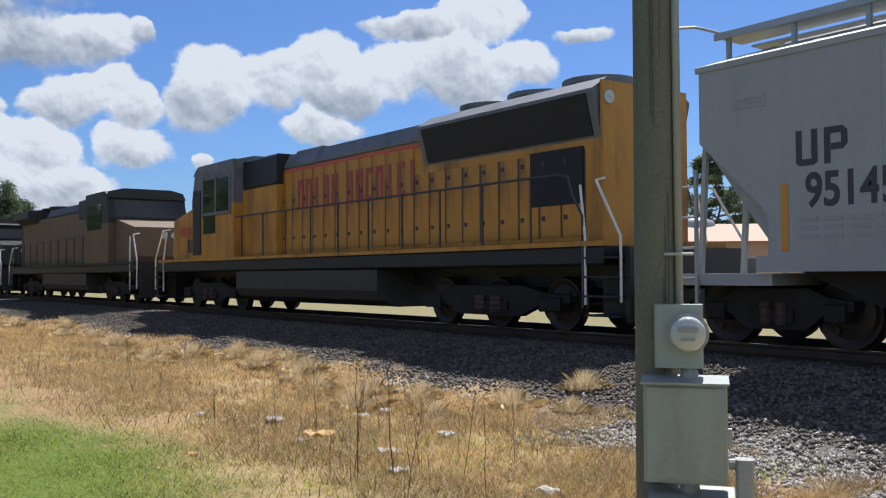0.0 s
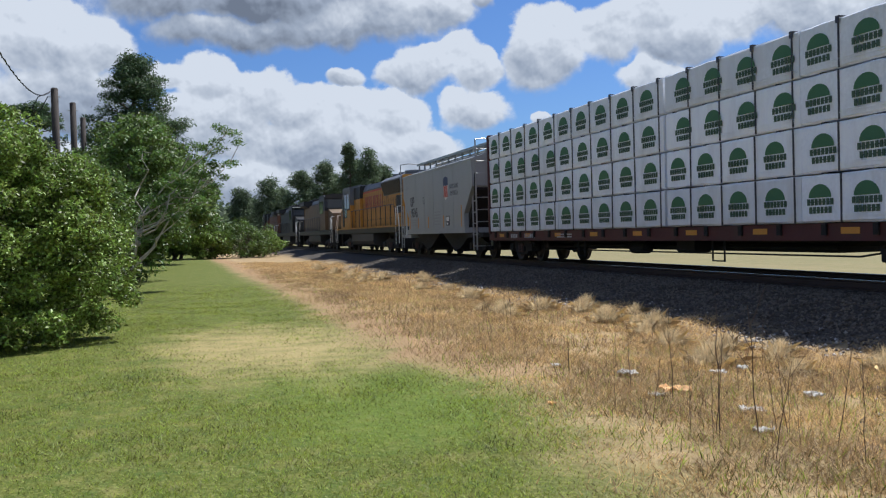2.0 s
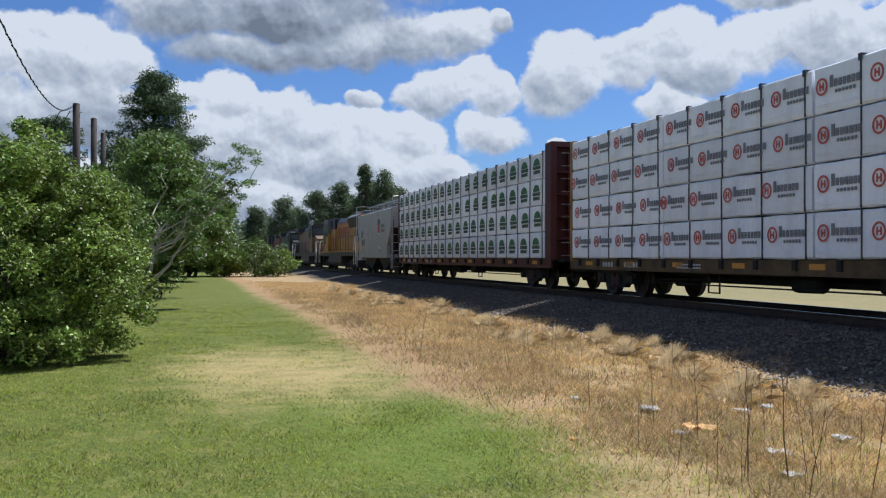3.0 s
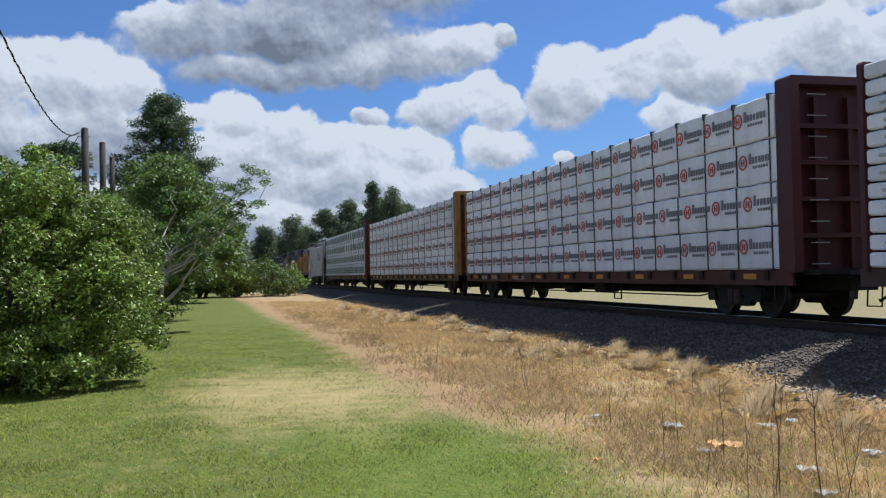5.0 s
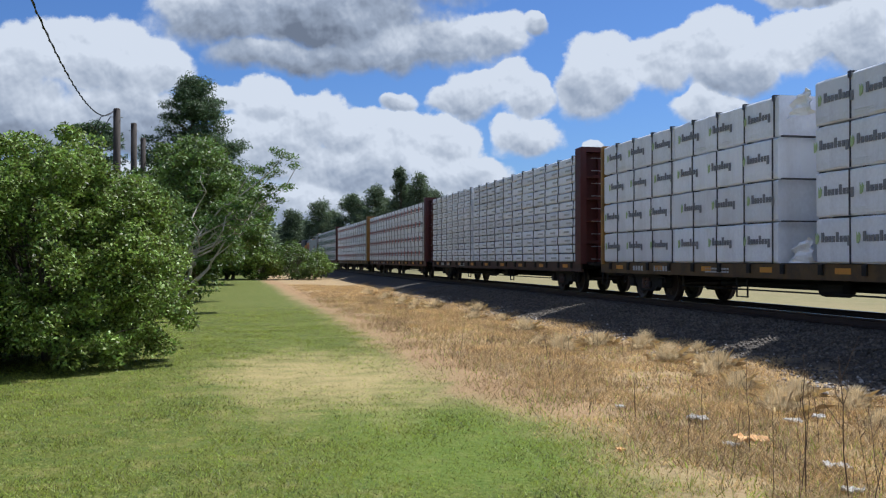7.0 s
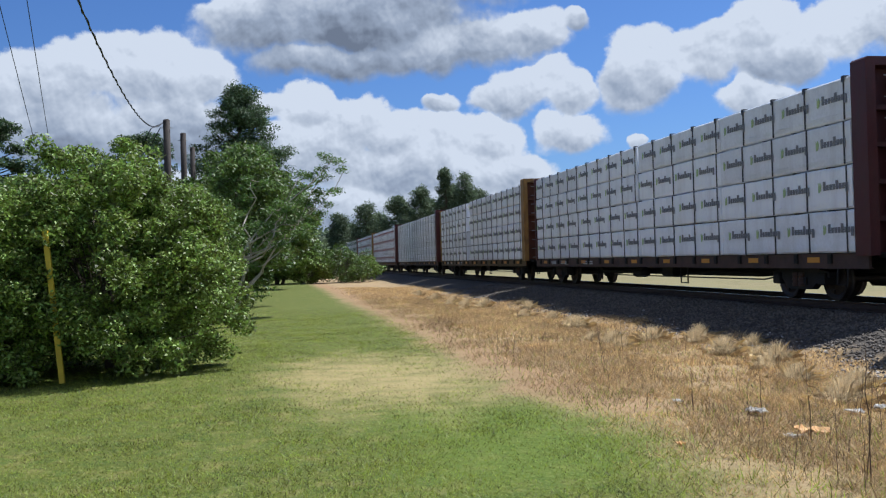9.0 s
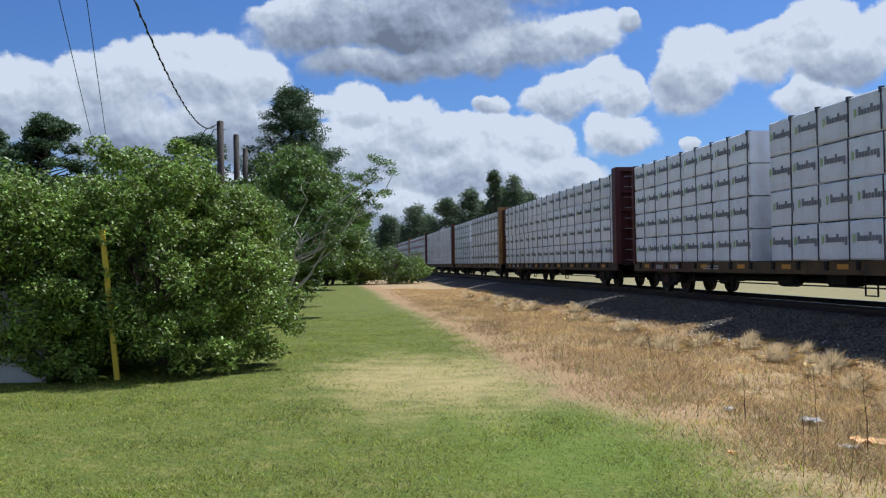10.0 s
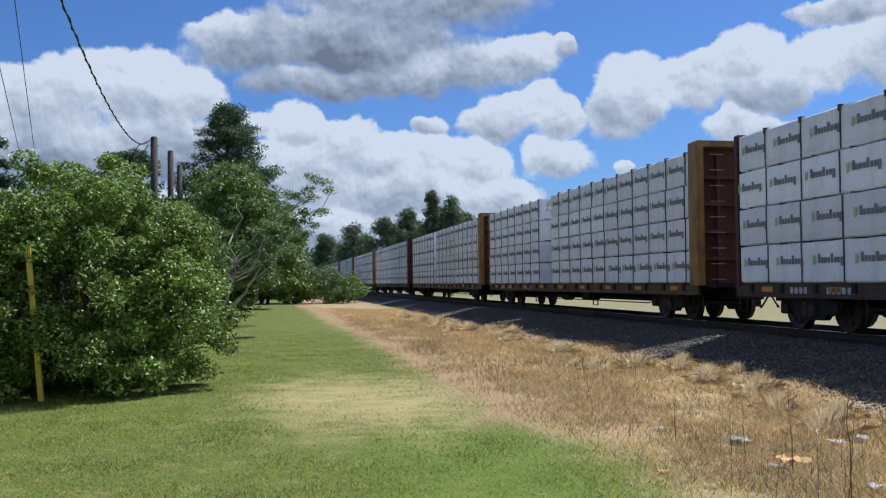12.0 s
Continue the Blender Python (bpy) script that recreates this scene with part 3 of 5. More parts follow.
def pack_meshes(style, length, h):
    key = (style, round(length, 2), round(h, 2))
    if key not in PACKS:
        rr = random.Random(str(key))
        m = Mb()
        c = .035
        sec = [(0, c), (c, 0), (1.28 - c, 0), (1.28, c), (1.28, h - c), (1.28 - c, h), (c, h), (0, h - c)]
        # the wrap bulges and sags a little from strap to strap
        n = max(1, round(length / 1.25))
        vs, fs = [], []
        for k in range(4 * n + 1):
            y = -length / 2 + length * k / (4 * n)
            sag = .014 if k % 4 == 2 else 0.0
            for x, z in sec:
                vs.append((x - sag + rr.uniform(-.009, .009), y, z + rr.uniform(-.008, .008)))
        for k in range(4 * n):
            fs += [(k * 8 + i, k * 8 + (i + 1) % 8, k * 8 + 8 + (i + 1) % 8, k * 8 + 8 + i) for i in range(8)]
        fs += [tuple(range(8)), tuple(range(len(vs) - 1, len(vs) - 9, -1))]
        m.add(vs, fs)
        if h > .6:
            m.box(-.016, .01, -length / 2 + .05, length / 2 - .05, .1, .107).box(-.016, .01, -length / 2 + .05, length / 2 - .05, .14, .147)
        PACKS[key] = mesh_of("lumber_pack", m, M_WRAP)
    return PACKS[key]


CORNER = mesh_of("edge_protector", Mb().prism([(-.034, -.09), (-.02, -.09), (-.02, .012), (.1, .012), (.1, .03), (-.034, .03)], "y", -.045, .045), M_STRAP)


def torn_wrap(car, y, z):
    """A flap of loose white wrap in a gap between stacks."""
    n, v = 9, []
    for j in range(n):
        for i in range(n):
            u, w = i / (n - 1), j / (n - 1)
            v.append((-1.35 + .16 * nz((u * 3, w * 3, y)) + .06 * nz((u * 8, w * 8, y)), y + (u - .5) * (1.0 - .45 * w) + .08 * nz((u * 2, w * 4, 3)), z + w * .5 * (1 - .4 * u)))
    f = [(j * n + i, j * n + i + 1, j * n + n + i + 1, j * n + n + i) for j in range(n - 1) for i in range(n - 1)]
    v += [(a + .012, b, c) for a, b, c in v]
    f += [tuple(q + n * n for q in reversed(k)) for k in f]
    part("torn_wrap", Mb().add(v, f), M_WRAP, car, "torn loose flap of white wrap")


def put_pack(car, style, y0, y1, z, h, x, rr, top=False):
    length = y1 - y0
    ob = part("lumber_pack", pack_meshes(style, length, h), None, car, at=pose(x, (y0 + y1) / 2, z))
    pitch, *units = PRINTS[style]
    n = max(1, round(length / pitch))
    slip = rr.uniform(-.2, .2)
    for k in range(n):
        c = min(length / 2 - .5, max(.45 - length / 2, length / 2 - (k + .5) * length / n + slip))
        for nm, me in units:
            part(nm, me, None, ob, at=pose(-.018, c, 0))
    hs = round(h, 2)
    if hs not in STRAPS:
        STRAPS[hs] = mesh_of("strap", Mb().box(-.024, .0, -.012, .012, 0.0, hs), M_STRAP)
    n = max(1, round(length / 1.25))
    for k in range(n):
        yk = -length / 2 + (k + .14 + rr.uniform(-.03, .03)) * length / n
        part("strap", STRAPS[hs], None, ob, at=pose(0, yk, 0))
        if top:
            part("edge_protector", CORNER, None, ob, at=pose(0, yk, hs))


def bulkhead_mesh(mat_, deep=.30):
    top = 4.62 if deep > .2 else 4.42
    frame_ = [(-1.5, .95), (-1.30, .95), (-1.30, top - .12), (1.30, top - .12), (1.30, .95), (1.5, .95), (1.5, top), (1.46, top + .04), (-1.46, top + .04), (-1.5, top)]
    return mesh_of("bulkhead", Mb().prism(frame_, "y", -deep, .05), mat_)


WINCH = mesh_of("winch", Mb().box(-.026, .026, -.06, .06, .80, .99, .008).box(-.035, -.02, -.03, .03, .84, .9), M_BLACK)
TAPE = mesh_of("reflector_tape", Mb().box(-.006, .002, 0, .45, .82, .93), M_ORANGE)
BATTEN = mesh_of("batten", Mb().box(-1.44, -.2, -.045, .045, -.012, .016), M_STRAP)


def centerbeam(label, front, colour, end_colour, style, splits, rows, end_front=None, plates=True, tail=0.0):
    """A flatcar with a centre beam, bulkheads and wrapped lumber on both sides. front: where its load begins along the train."""
    mid = front - 11.13
    car = thing("centerbeam_flatcar", label, "railcar", "lumber flatcars")
    CARS.append((car, mid))
    for e in (-1, 1):
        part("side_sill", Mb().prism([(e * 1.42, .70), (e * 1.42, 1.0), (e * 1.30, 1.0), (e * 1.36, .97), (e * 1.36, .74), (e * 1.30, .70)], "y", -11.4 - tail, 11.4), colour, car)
    part("center_sill", Mb().box(-.3, .3, -11.6, 11.6, .58, .98).box(-.5, .5, -6, 6, .45, .6, .05), M_BLACK, car)
    deck = Mb().box(-1.36, 1.36, -11.4 - tail, 11.4, .96, 1.005)
    for k in range(19):
        y = -10.8 + k * 1.2
        deck.prism([(-1.36, .78), (1.36, .78), (1.36, .96), (-1.36, .96)], "y", y - .05, y + .05)
    part("deck", deck, M_BLACK, car)
    for k in range(18):
        for e in (-1, 1):
            part("winch", WINCH, None, car, at=pose(e * 1.445, -10.6 + k * 1.25, 0))
    beam = Mb().box(-.14, .14, -11.1, 11.1, 4.25, 4.45).box(-.1, .1, -11.1, 11.1, 1.0, 1.2)
    for k in range(13):
        y = -10.8 + k * 1.8
        beam.box(-.1, .1, y - .08, y + .08, 1.2, 4.25)
    part("center_beam", beam, end_colour, car)
    for s in (1, -1):
        col = end_colour if s < 0 or end_front is None else end_front
        bh = part("bulkhead", (BULK if s < 0 else FRONT)[col.name], None, car, at=pose(0, 11.17 if s > 0 else -11.17 - tail, 0, 0, 0, 180 if s > 0 else 0))
        panel, crossbar, stake = PANEL[col.name]
        part("end_panel", panel, None, bh, at=Matrix.Diagonal((1, 1, 1 if s < 0 else .955, 1)))
        if s < 0:
            for z in (1.6, 2.3, 3.0, 3.7):
                part("crossbar", crossbar, None, bh, at=pose(0, 0, z))
            for x in (-.75, 0, .75):
                part("stake", stake, None, bh, at=pose(x, 0, 0))
        if s < 0:
            for k in range(9):
                part("rung", RUNG, None, bh, at=pose(-.95, -.45, 1.1 + k * .4))
    for e in (-1, 1):
        part("end_platform", Mb().box(-1.2, 1.2, 11.4 if e > 0 else -11.95 - tail, 11.95 if e > 0 else -11.4 - tail, .9, .98), M_BLACK, car)
        for w in (-1, 1):
            part("stirrup", Mb().tube([(w * 1.44, e * 11.2, .7), (w * 1.46, e * 11.2, .38), (w * 1.46, e * 10.85, .38), (w * 1.44, e * 10.85, .7)], .016), M_BLACK, car)
    rods = Mb()
    for s in (-1,):
        for y in (-3.4, 3.6):
            rods.tube([(s * 1.2, y, .7), (s * 1.2, y, .27), (s * 1.2, y + .45, .27), (s * 1.2, y + .45, .7)], .022)
        rods.tube([(s * 1.0, -7.2, .42), (s * 1.0, 7.2, .42)], .018).tube([(s * 1.0, -7.2, .42), (s * .8, -8.4, .6)], .018)
    part("brake_rigging", rods, M_BLACK, car)
    part("brake_cylinder", Mb().lathe([(.05, -.5), (.16, -.45), (.17, .3), (.1, .4)], "y", 12, (-.75, 1.2, .52)), M_BLACK, car)
    part("air_reservoir", Mb().box(-.95, -.5, -1.8, -1.0, .42, .74, .05), M_BLACK, car)
    for k in range(9):
        part("reflector_tape", TAPE, None, car, at=pose(-1.422, -10.2 + k * 2.5, 0))
    if plates:
        for n, y, step_, w, z0, z1 in ((4, 9.0, .17, .1, .79, .92), (6, 7.7, .17, .1, .79, .92), (10, 5.0, .11, .075, .86, .90), (10, 5.0, .11, .075, .79, .83)):
            marks = word(Mb(), [(y - k * step_, y - k * step_ + w, z0, z1) for k in range(n)], (z0 + z1) / 2)
            part("reporting_mark", marks, M_SMALLPRINT, car, at=pose(-1.422, 0, 0))
    truck(car, 8.9), truck(car, -8.9)
    car_ends(car, 11.75)
    # the load: stacks from the front bulkhead to the rear one
    h = 3.42 / rows
    rr = random.Random(front)
    for y0, y1, cut in splits:
        y0 -= tail if y0 < -11 else 0
        n = max(1, round((y1 - y0) / 6.0))
        for r in range(rows):
            for k in range(n):
                a, b = y1 - (k + 1) * (y1 - y0) / n, y1 - k * (y1 - y0) / n
                put_pack(car, style, a + .012, b - .012, 1.015 + r * h, h - .03, -1.5 + cut + rr.uniform(-.015, .015), rr, r == rows - 1)
    for r in range(rows):
        for k in range(18):
            part("batten", BATTEN, None, car, at=pose(0, -10.6 + k * 1.25, 1.0 + r * h))
    part("far_side_load", Mb().box(.16, 1.5, -11.1, 11.1, 1.01, 1.01 + 3.4, .03), M_WRAP, car, "white wrapped lumber on the far side")
    return car


PANEL = {k.name: tuple(mesh_of(nm, b, m) for nm, b in (("end_panel", Mb().box(-1.3, 1.3, -.02, .04, .95, 4.51)), ("crossbar", Mb().box(-1.298, 1.298, -.2, -.02, 0, .09)), ("stake", Mb().box(-.05, .05, -.16, -.02, .95, 4.32))))
         for k, m in ((M_MAROON, M_MAROON), (M_YELSTEEL, M_RUSTPANEL), (M_BROWN, M_BROWN))}
BULK = {m.name: bulkhead_mesh(m, .42) for m in (M_MAROON, M_YELSTEEL, M_BROWN)}
FRONT = {m.name: bulkhead_mesh(m, .07) for m in (M_MAROON, M_YELSTEEL, M_BROWN)}
centerbeam("maroon flatcar stacked with white lumber packs with green emblems", -6.23, M_MAROON, M_MAROON, "dome", [(-11.1, -1.6, 0), (-1.45, 11.1, .04)], 4)
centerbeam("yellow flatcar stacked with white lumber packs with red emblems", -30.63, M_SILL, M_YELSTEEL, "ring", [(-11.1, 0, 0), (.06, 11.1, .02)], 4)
centerbeam("maroon flatcar stacked with red-printed white lumber packs", -54.9, M_MAROON, M_MAROON, "ring", [(-11.1, 1.1, 0), (1.2, 11.1, .03)], 4, end_front=M_YELSTEEL)
centerbeam("brown flatcar stacked with many thin white lumber packs", -79.58, M_BROWN, M_MAROON, "small", [(-11.1, -3.0, .0), (-2.95, 2.2, .06), (2.3, 7.3, .0), (7.45, 11.1, .05)], 12)
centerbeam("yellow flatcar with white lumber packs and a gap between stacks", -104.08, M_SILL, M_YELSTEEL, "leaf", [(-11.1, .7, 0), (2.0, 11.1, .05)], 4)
torn_wrap(CARS[-1][0], 1.35, 1.02), torn_wrap(CARS[-1][0], 1.4, 3.9)
centerbeam("maroon flatcar stacked with lime-printed white lumber packs", -128.75, M_BROWN, M_MAROON, "leaf", [(-11.1, -.75, 0), (-.6, 11.1, .04)], 4, tail=.42)
centerbeam("yellow flatcar with white lumber in two offset stacks", -154.0, M_SILL, M_YELSTEEL, "leaf", [(-11.1, .6, 0), (1.8, 11.1, .06)], 4, end_front=M_MAROON, tail=.65)
part("sill_patch", Mb().box(-1.4225, -1.40, 5.9, 9.9, .71, .99), M_MAROON, CARS[-1][0], "repainted dark maroon stretch of sill")
centerbeam("yellow flatcar with white lumber packs and a torn wrap end", -179.4, M_SILL, M_YELSTEEL, "leaf", [(-11.1, .9, 0), (2.4, 11.1, .03)], 4)
torn_wrap(CARS[-1][0], 1.6, 3.85)
centerbeam("dark flatcar stacked with lime-printed white lumber packs", -204.2, M_BROWN, M_MAROON, "leaf", [(-11.1, 0, 0), (.1, 11.1, .04)], 4)


def hopper():
    car = thing("covered_hopper", "pale grey covered hopper car with rooftop walkway", "railcar")
    CARS.append((car, 1.15))
    side = [(5.65, 3.72), (5.65, 2.75), (4.6, 1.75), (4.6, 1.08), (-4.55, 1.08), (-4.55, 1.75), (-5.65, 2.75), (-5.65, 3.72)]
    body = Mb().prism(side, "x", -1.58, 1.58)
    part("body", body, M_GREY, car)
    roof = Mb().prism([(-1.60, 3.72), (-1.60, 3.80), (-.5, 4.14), (.5, 4.14), (1.60, 3.80), (1.60, 3.72)], "y", -5.7, 5.7)
    for k in range(11):
        y = -5.2 + k * 1.04
        roof.prism([(-1.62, 3.79), (-.5, 4.16), (.5, 4.16), (1.62, 3.79), (.5, 4.13), (-.5, 4.13)], "y", y - .025, y + .025)
    part("roof", roof, M_GREY, car)
    part("side_rail", Mb().box(-1.62, 1.62, -4.7, 4.75, 1.0, 1.2), M_GREY, car)
    for y in (-3.1, -1.55, 0, 1.55, 3.1):
        part("weld_seam", Mb().box(-1.588, -1.578, y - .02, y + .02, 1.2, 3.7), M_GREY, car)
    # end slopes, posts and bay hoppers
    for s in (1, -1):
        end = Mb()
        for x in (-1.45, 1.45, -.5, .5):
            end.tube([(x, s * 5.6, 3.4), (x, s * 5.75, .95)], .05)
        end.box(-1.5, 1.5, min(s * 4.6, s * 6.6), max(s * 4.6, s * 6.6), .82, .98)
        end.prism([(s * 4.55, 1.7), (s * 5.6, 2.7), (s * 5.6, 2.6), (s * 4.55, 1.2)], "x", -1.4, 1.4)
        part("end_frame", end, M_GREY if s > 0 else M_BLACK, car)
        lad = Mb()
        for sx in (-1, 1):
            for yy in (6.15, 5.72):
                lad.box(sx * 1.58 - .022, sx * 1.58 + .022, s * yy - .022, s * yy + .022, .35, 4.45 if yy > 6 else 2.4)
            for k in range(5):
                lad.tube([(sx * 1.58, s * 5.72, .5 + k * .42), (sx * 1.58, s * 6.15, .5 + k * .42)], .016)
        lad.tube([(-1.58, s * 6.15, 4.45), (-1.2, s * 6.0, 4.5), (-.8, s * 5.9, 4.46)], .022)
        if s < 0:
            for k in range(9):
                lad.tube([(-1.58, s * 6.15, .5 + k * .45), (-1.0, s * 6.15, .5 + k * .45)], .016)
            lad.box(-1.03, -.97, s * 6.12, s * 6.18, .5, 4.4)
        part("ladder", lad, M_GALV, car)
    for y in (-2.3, 2.3):
        # black here paints the shade under the car body
        bay = part("discharge_hopper", Mb().prism([(y - 2.1, 1.02), (y + 2.1, 1.02), (y + .45, .35), (y - .45, .35)], "x", -1.25, 1.25), M_BLACK, car)
        part("outlet_gate", Mb().box(-1.1, 1.1, y - .5, y + .5, .25, .36), M_BLACK, bay)
        part("gate_handle", Mb().box(-1.3, -1.1, y - .2, y + .2, .26, .34), M_BLACK, bay)
    part("center_sill", Mb().box(-.3, .3, -6.6, 6.6, .6, .95), M_BLACK, car)
    walkway = Mb().box(-.75, -.12, -6.0, 6.0, 4.40, 4.43).box(.12, .75, -6.0, 6.0, 4.40, 4.43).box(-.78, -.74, -6.0, 6.0, 4.36, 4.46)
    for k in range(12):
        y = -5.8 + k * 1.055
        walkway.box(-.72, -.66, y - .03, y + .03, 4.05, 4.4).box(.66, .72, y - .03, y + .03, 4.05, 4.4)
    part("roof_walkway", walkway, M_GALV, car)
    hatch = Mb().box(-.1, .1, -5.3, 5.3, 4.14, 4.3, .03)
    part("hatch", hatch, M_GREY, car)
    for y in (4.35, 2.75, .9, -1.6, -4.2):
        part("reflector_tape", flat(Mb(), y - .05, y + .05, 1.25, 1.75 if abs(y) < 4 else 2.1, -1.584), M_ORANGE, car)
    for outline in ([(4.18, 2.34), (4.18, 2.74), (4.10, 2.74), (4.10, 2.38), (3.97, 2.38), (3.97, 2.74), (3.89, 2.74), (3.89, 2.34), (3.94, 2.30), (4.13, 2.30)],
                    [(3.80, 2.30), (3.80, 2.74), (3.56, 2.74), (3.50, 2.68), (3.50, 2.52), (3.56, 2.46), (3.71, 2.46), (3.71, 2.54), (3.58, 2.54), (3.58, 2.66), (3.72, 2.66), (3.72, 2.30)]):
        part("initial", Mb().prism(outline, "x", -1.587, -1.578), M_STRAP, car, "dark block letter")
    side_on = Matrix(((0, 0, -1, 0), (-1, 0, 0, 0), (0, 1, 0, 0), (0, 0, 0, 1)))
    lettering("car_number", "95145", .58, M_STRAP, car, Matrix.Translation((-1.583, 3.47, 1.80)) @ side_on @ Matrix.Diagonal((.82, 1, 1, 1)), bold=.014)
    lettering("slogan", "BUILDING\nAMERICA", .27, M_GREYP, car, Matrix.Translation((-1.583, -3.2, 2.8)) @ side_on)
    small = Mb()
    for k in range(4):
        for j in range(3):
            flat(small, 4.15 - k * .33 - .25, 4.15 - k * .33, 1.62 - j * .11, 1.67 - j * .11, -1.583)
    for k in range(5):
        flat(small, -.2 - .9, -.2, 1.9 - k * .13, 1.94 - k * .13, -1.583)
        flat(small, 4.6, 5.1, 3.25 - k * .06, 3.28 - k * .06, -1.583) if k < 3 else None
    part("data_stencil", small, M_PALE, car)
    frame_ = Mb()
    flat(frame_, 1.55, 1.8, 2.35, 2.37, -1.583), flat(frame_, 1.55, 1.8, 2.62, 2.64, -1.583), flat(frame_, 1.55, 1.57, 2.35, 2.64, -1.583), flat(frame_, 1.78, 1.8, 2.35, 2.64, -1.583)
    flat(frame_, -2.5, -2.0, 1.32, 1.72, -1.583)
    part("stencil_box", frame_, M_STRAP, car)
    flat_w = Mb()
    flat(flat_w, -2.45, -2.05, 1.5, 1.68, -1.587), flat(flat_w, -2.3, -2.1, 1.36, 1.44, -1.587)
    part("stencil_label", flat_w, M_WHITEP, car)
    ey, ez = -2.0, 2.97
    part("emblem_top", Mb().prism([(ey + .33, ez), (ey + .33, ez + .3), (ey, ez + .38), (ey - .33, ez + .3), (ey - .33, ez)], "x", -1.586, -1.578), M_SHIELDB, car, "navy shield top")
    part("emblem_field", Mb().prism([(ey + .33, ez), (ey - .33, ez), (ey - .29, ez - .44), (ey, ez - .6), (ey + .29, ez - .44)], "x", -1.584, -1.578), M_WHITEP, car)
    st = Mb()
    for k in range(6):
        flat(st, ey + .26 - k * .1 - .055, ey + .26 - k * .1, ez - .48, ez - .01, -1.587)
    part("emblem_stripes", st, M_RED, car)
    truck(car, 4.85), truck(car, -4.85)
    car_ends(car, 6.55)


hopper()


DOOR = {k: mesh_of("hood_door", Mb().box(-.022, 0, 0, .5, .02, h), M_ARMOUR) for k, h in (("low", 1.45), ("high", 2.05))}
LATCH = mesh_of("latch", Mb().box(-.016, 0, -.035, -.008, 0, 1.45).box(-.036, -.02, .38, .46, .3, .38).box(-.036, -.02, .38, .46, 1.25, 1.33), M_STRAP)


def loco(label, mid, turn, paint, roofpaint, nosepaint, flared=True, prints=True, white_front=False):
    """A six-axle road engine; it looks towards +y, its cab near y = 8."""
    car = thing("diesel_locomotive", label, "locomotive", "locomotives at the head of the train")
    CARS.append((car, mid, turn))
    part("underframe", Mb().box(-1.5, 1.5, -9.9, 9.9, 1.12, 1.42, .03).box(-.5, .5, -10.3, 10.3, .75, 1.15), M_ENGBLK, car)
    part("walkway", Mb().box(-1.52, 1.52, -9.9, 9.9, 1.42, 1.5), paint if prints else M_ENGBLK, car)
    part("fuel_tank", Mb().prism([(-1.35, .45), (-1.45, .65), (-1.45, 1.1), (1.45, 1.1), (1.45, .65), (1.35, .45), (.9, .3), (-.9, .3)], "y", -3.3, 3.9), M_TANK, car)
    air = Mb().lathe([(.03, -3.2), (.14, -3.1), (.14, 1.0), (.03, 1.1)], "y", 12, (-1.3, 0, 1.28))
    part("air_reservoir", air, M_ENGBLK, car)
    # long hood
    hood = Mb().box(-1.0, 1.0, -9.4, 1.9, 1.5, 3.75, .04)
    part("long_hood", hood, paint, car)
    part("hood_roof", Mb().prism([(-1.0, 3.75), (-1.0, 3.82), (-.85, 4.12), (.85, 4.12), (1.0, 3.82), (1.0, 3.75)], "y", -4.4, 1.9), roofpaint, car)
    for k in range(20):
        y = -9.0 + k * .55
        dr = part("hood_door", DOOR["low" if y < -4.2 else "high"], None, car, at=pose(-1.0, y, 1.6))
        dr.data.materials or dr.data.materials.append(paint)
        dr.material_slots[0].link, dr.material_slots[0].material = "OBJECT", paint
        part("latch", LATCH, None, dr)
    part("end_plate", Mb().box(-1.06, 1.06, -9.47, -9.41, 1.5, 4.12, .04), paint, car)
    if flared:
        part("radiator", Mb().prism([(-1.0, 3.2), (-1.2, 3.92), (-1.2, 3.98), (-.85, 4.2), (.85, 4.2), (1.2, 3.98), (1.2, 3.92), (1.0, 3.2)], "y", -9.4, -4.45), roofpaint, car)
        for s in (-1,):
            part("radiator_grille", Mb().prism([(s * 1.03, 3.24), (s * 1.22, 3.91), (s * 1.19, 3.91), (s * 1.0, 3.24)], "y", -9.25, -4.6), M_GRILLE, car, "black mesh radiator grille")
        part("air_grille", Mb().box(-1.03, -1.0, -9.0, -7.7, 2.15, 3.1), M_GRILLE, car)
    else:
        part("radiator", Mb().prism([(-1.0, 3.6), (-1.5, 3.85), (-1.5, 4.2), (1.5, 4.2), (1.5, 3.85), (1.0, 3.6)], "y", -9.4, -6.0), roofpaint, car)
    for y in (-8.4, -6.9, -5.4):
        part("roof_fan", Mb().lathe([(.62, 4.22), (.66, 4.3), (.66, 4.38), (.5, 4.41), (.1, 4.41)], "z", 18, (0, y, 0)), roofpaint, car)
    part("exhaust_stack", Mb().box(-.45, .45, -.9, .1, 4.1, 4.24, .03).box(-.8, .8, .3, 1.6, 4.1, 4.2, .03), roofpaint, car)
    # electrical cabinet behind the cab
    part("cabinet", Mb().box(-1.22, 1.22, 1.9, 4.0, 1.5, 3.35, .03), paint, car)
    part("cabinet_top", Mb().box(-1.22, 1.22, 1.9, 4.0, 3.35, 4.15, .05), M_ENGBLK, car)
    # cab
    cab = Mb().prism([(4.0, 1.5), (7.0, 1.5), (7.0, 3.2), (6.75, 4.1), (6.5, 4.2), (4.0, 4.2)], "x", -1.5, 1.5)
    part("cab", cab, paint, car)
    part("cab_upper", Mb().prism([(3.98, 3.0), (7.01, 3.0), (7.01, 3.2), (6.76, 4.1), (6.5, 4.21), (3.98, 4.21)], "x", -1.506, 1.506), roofpaint, car, "dark upper cab")
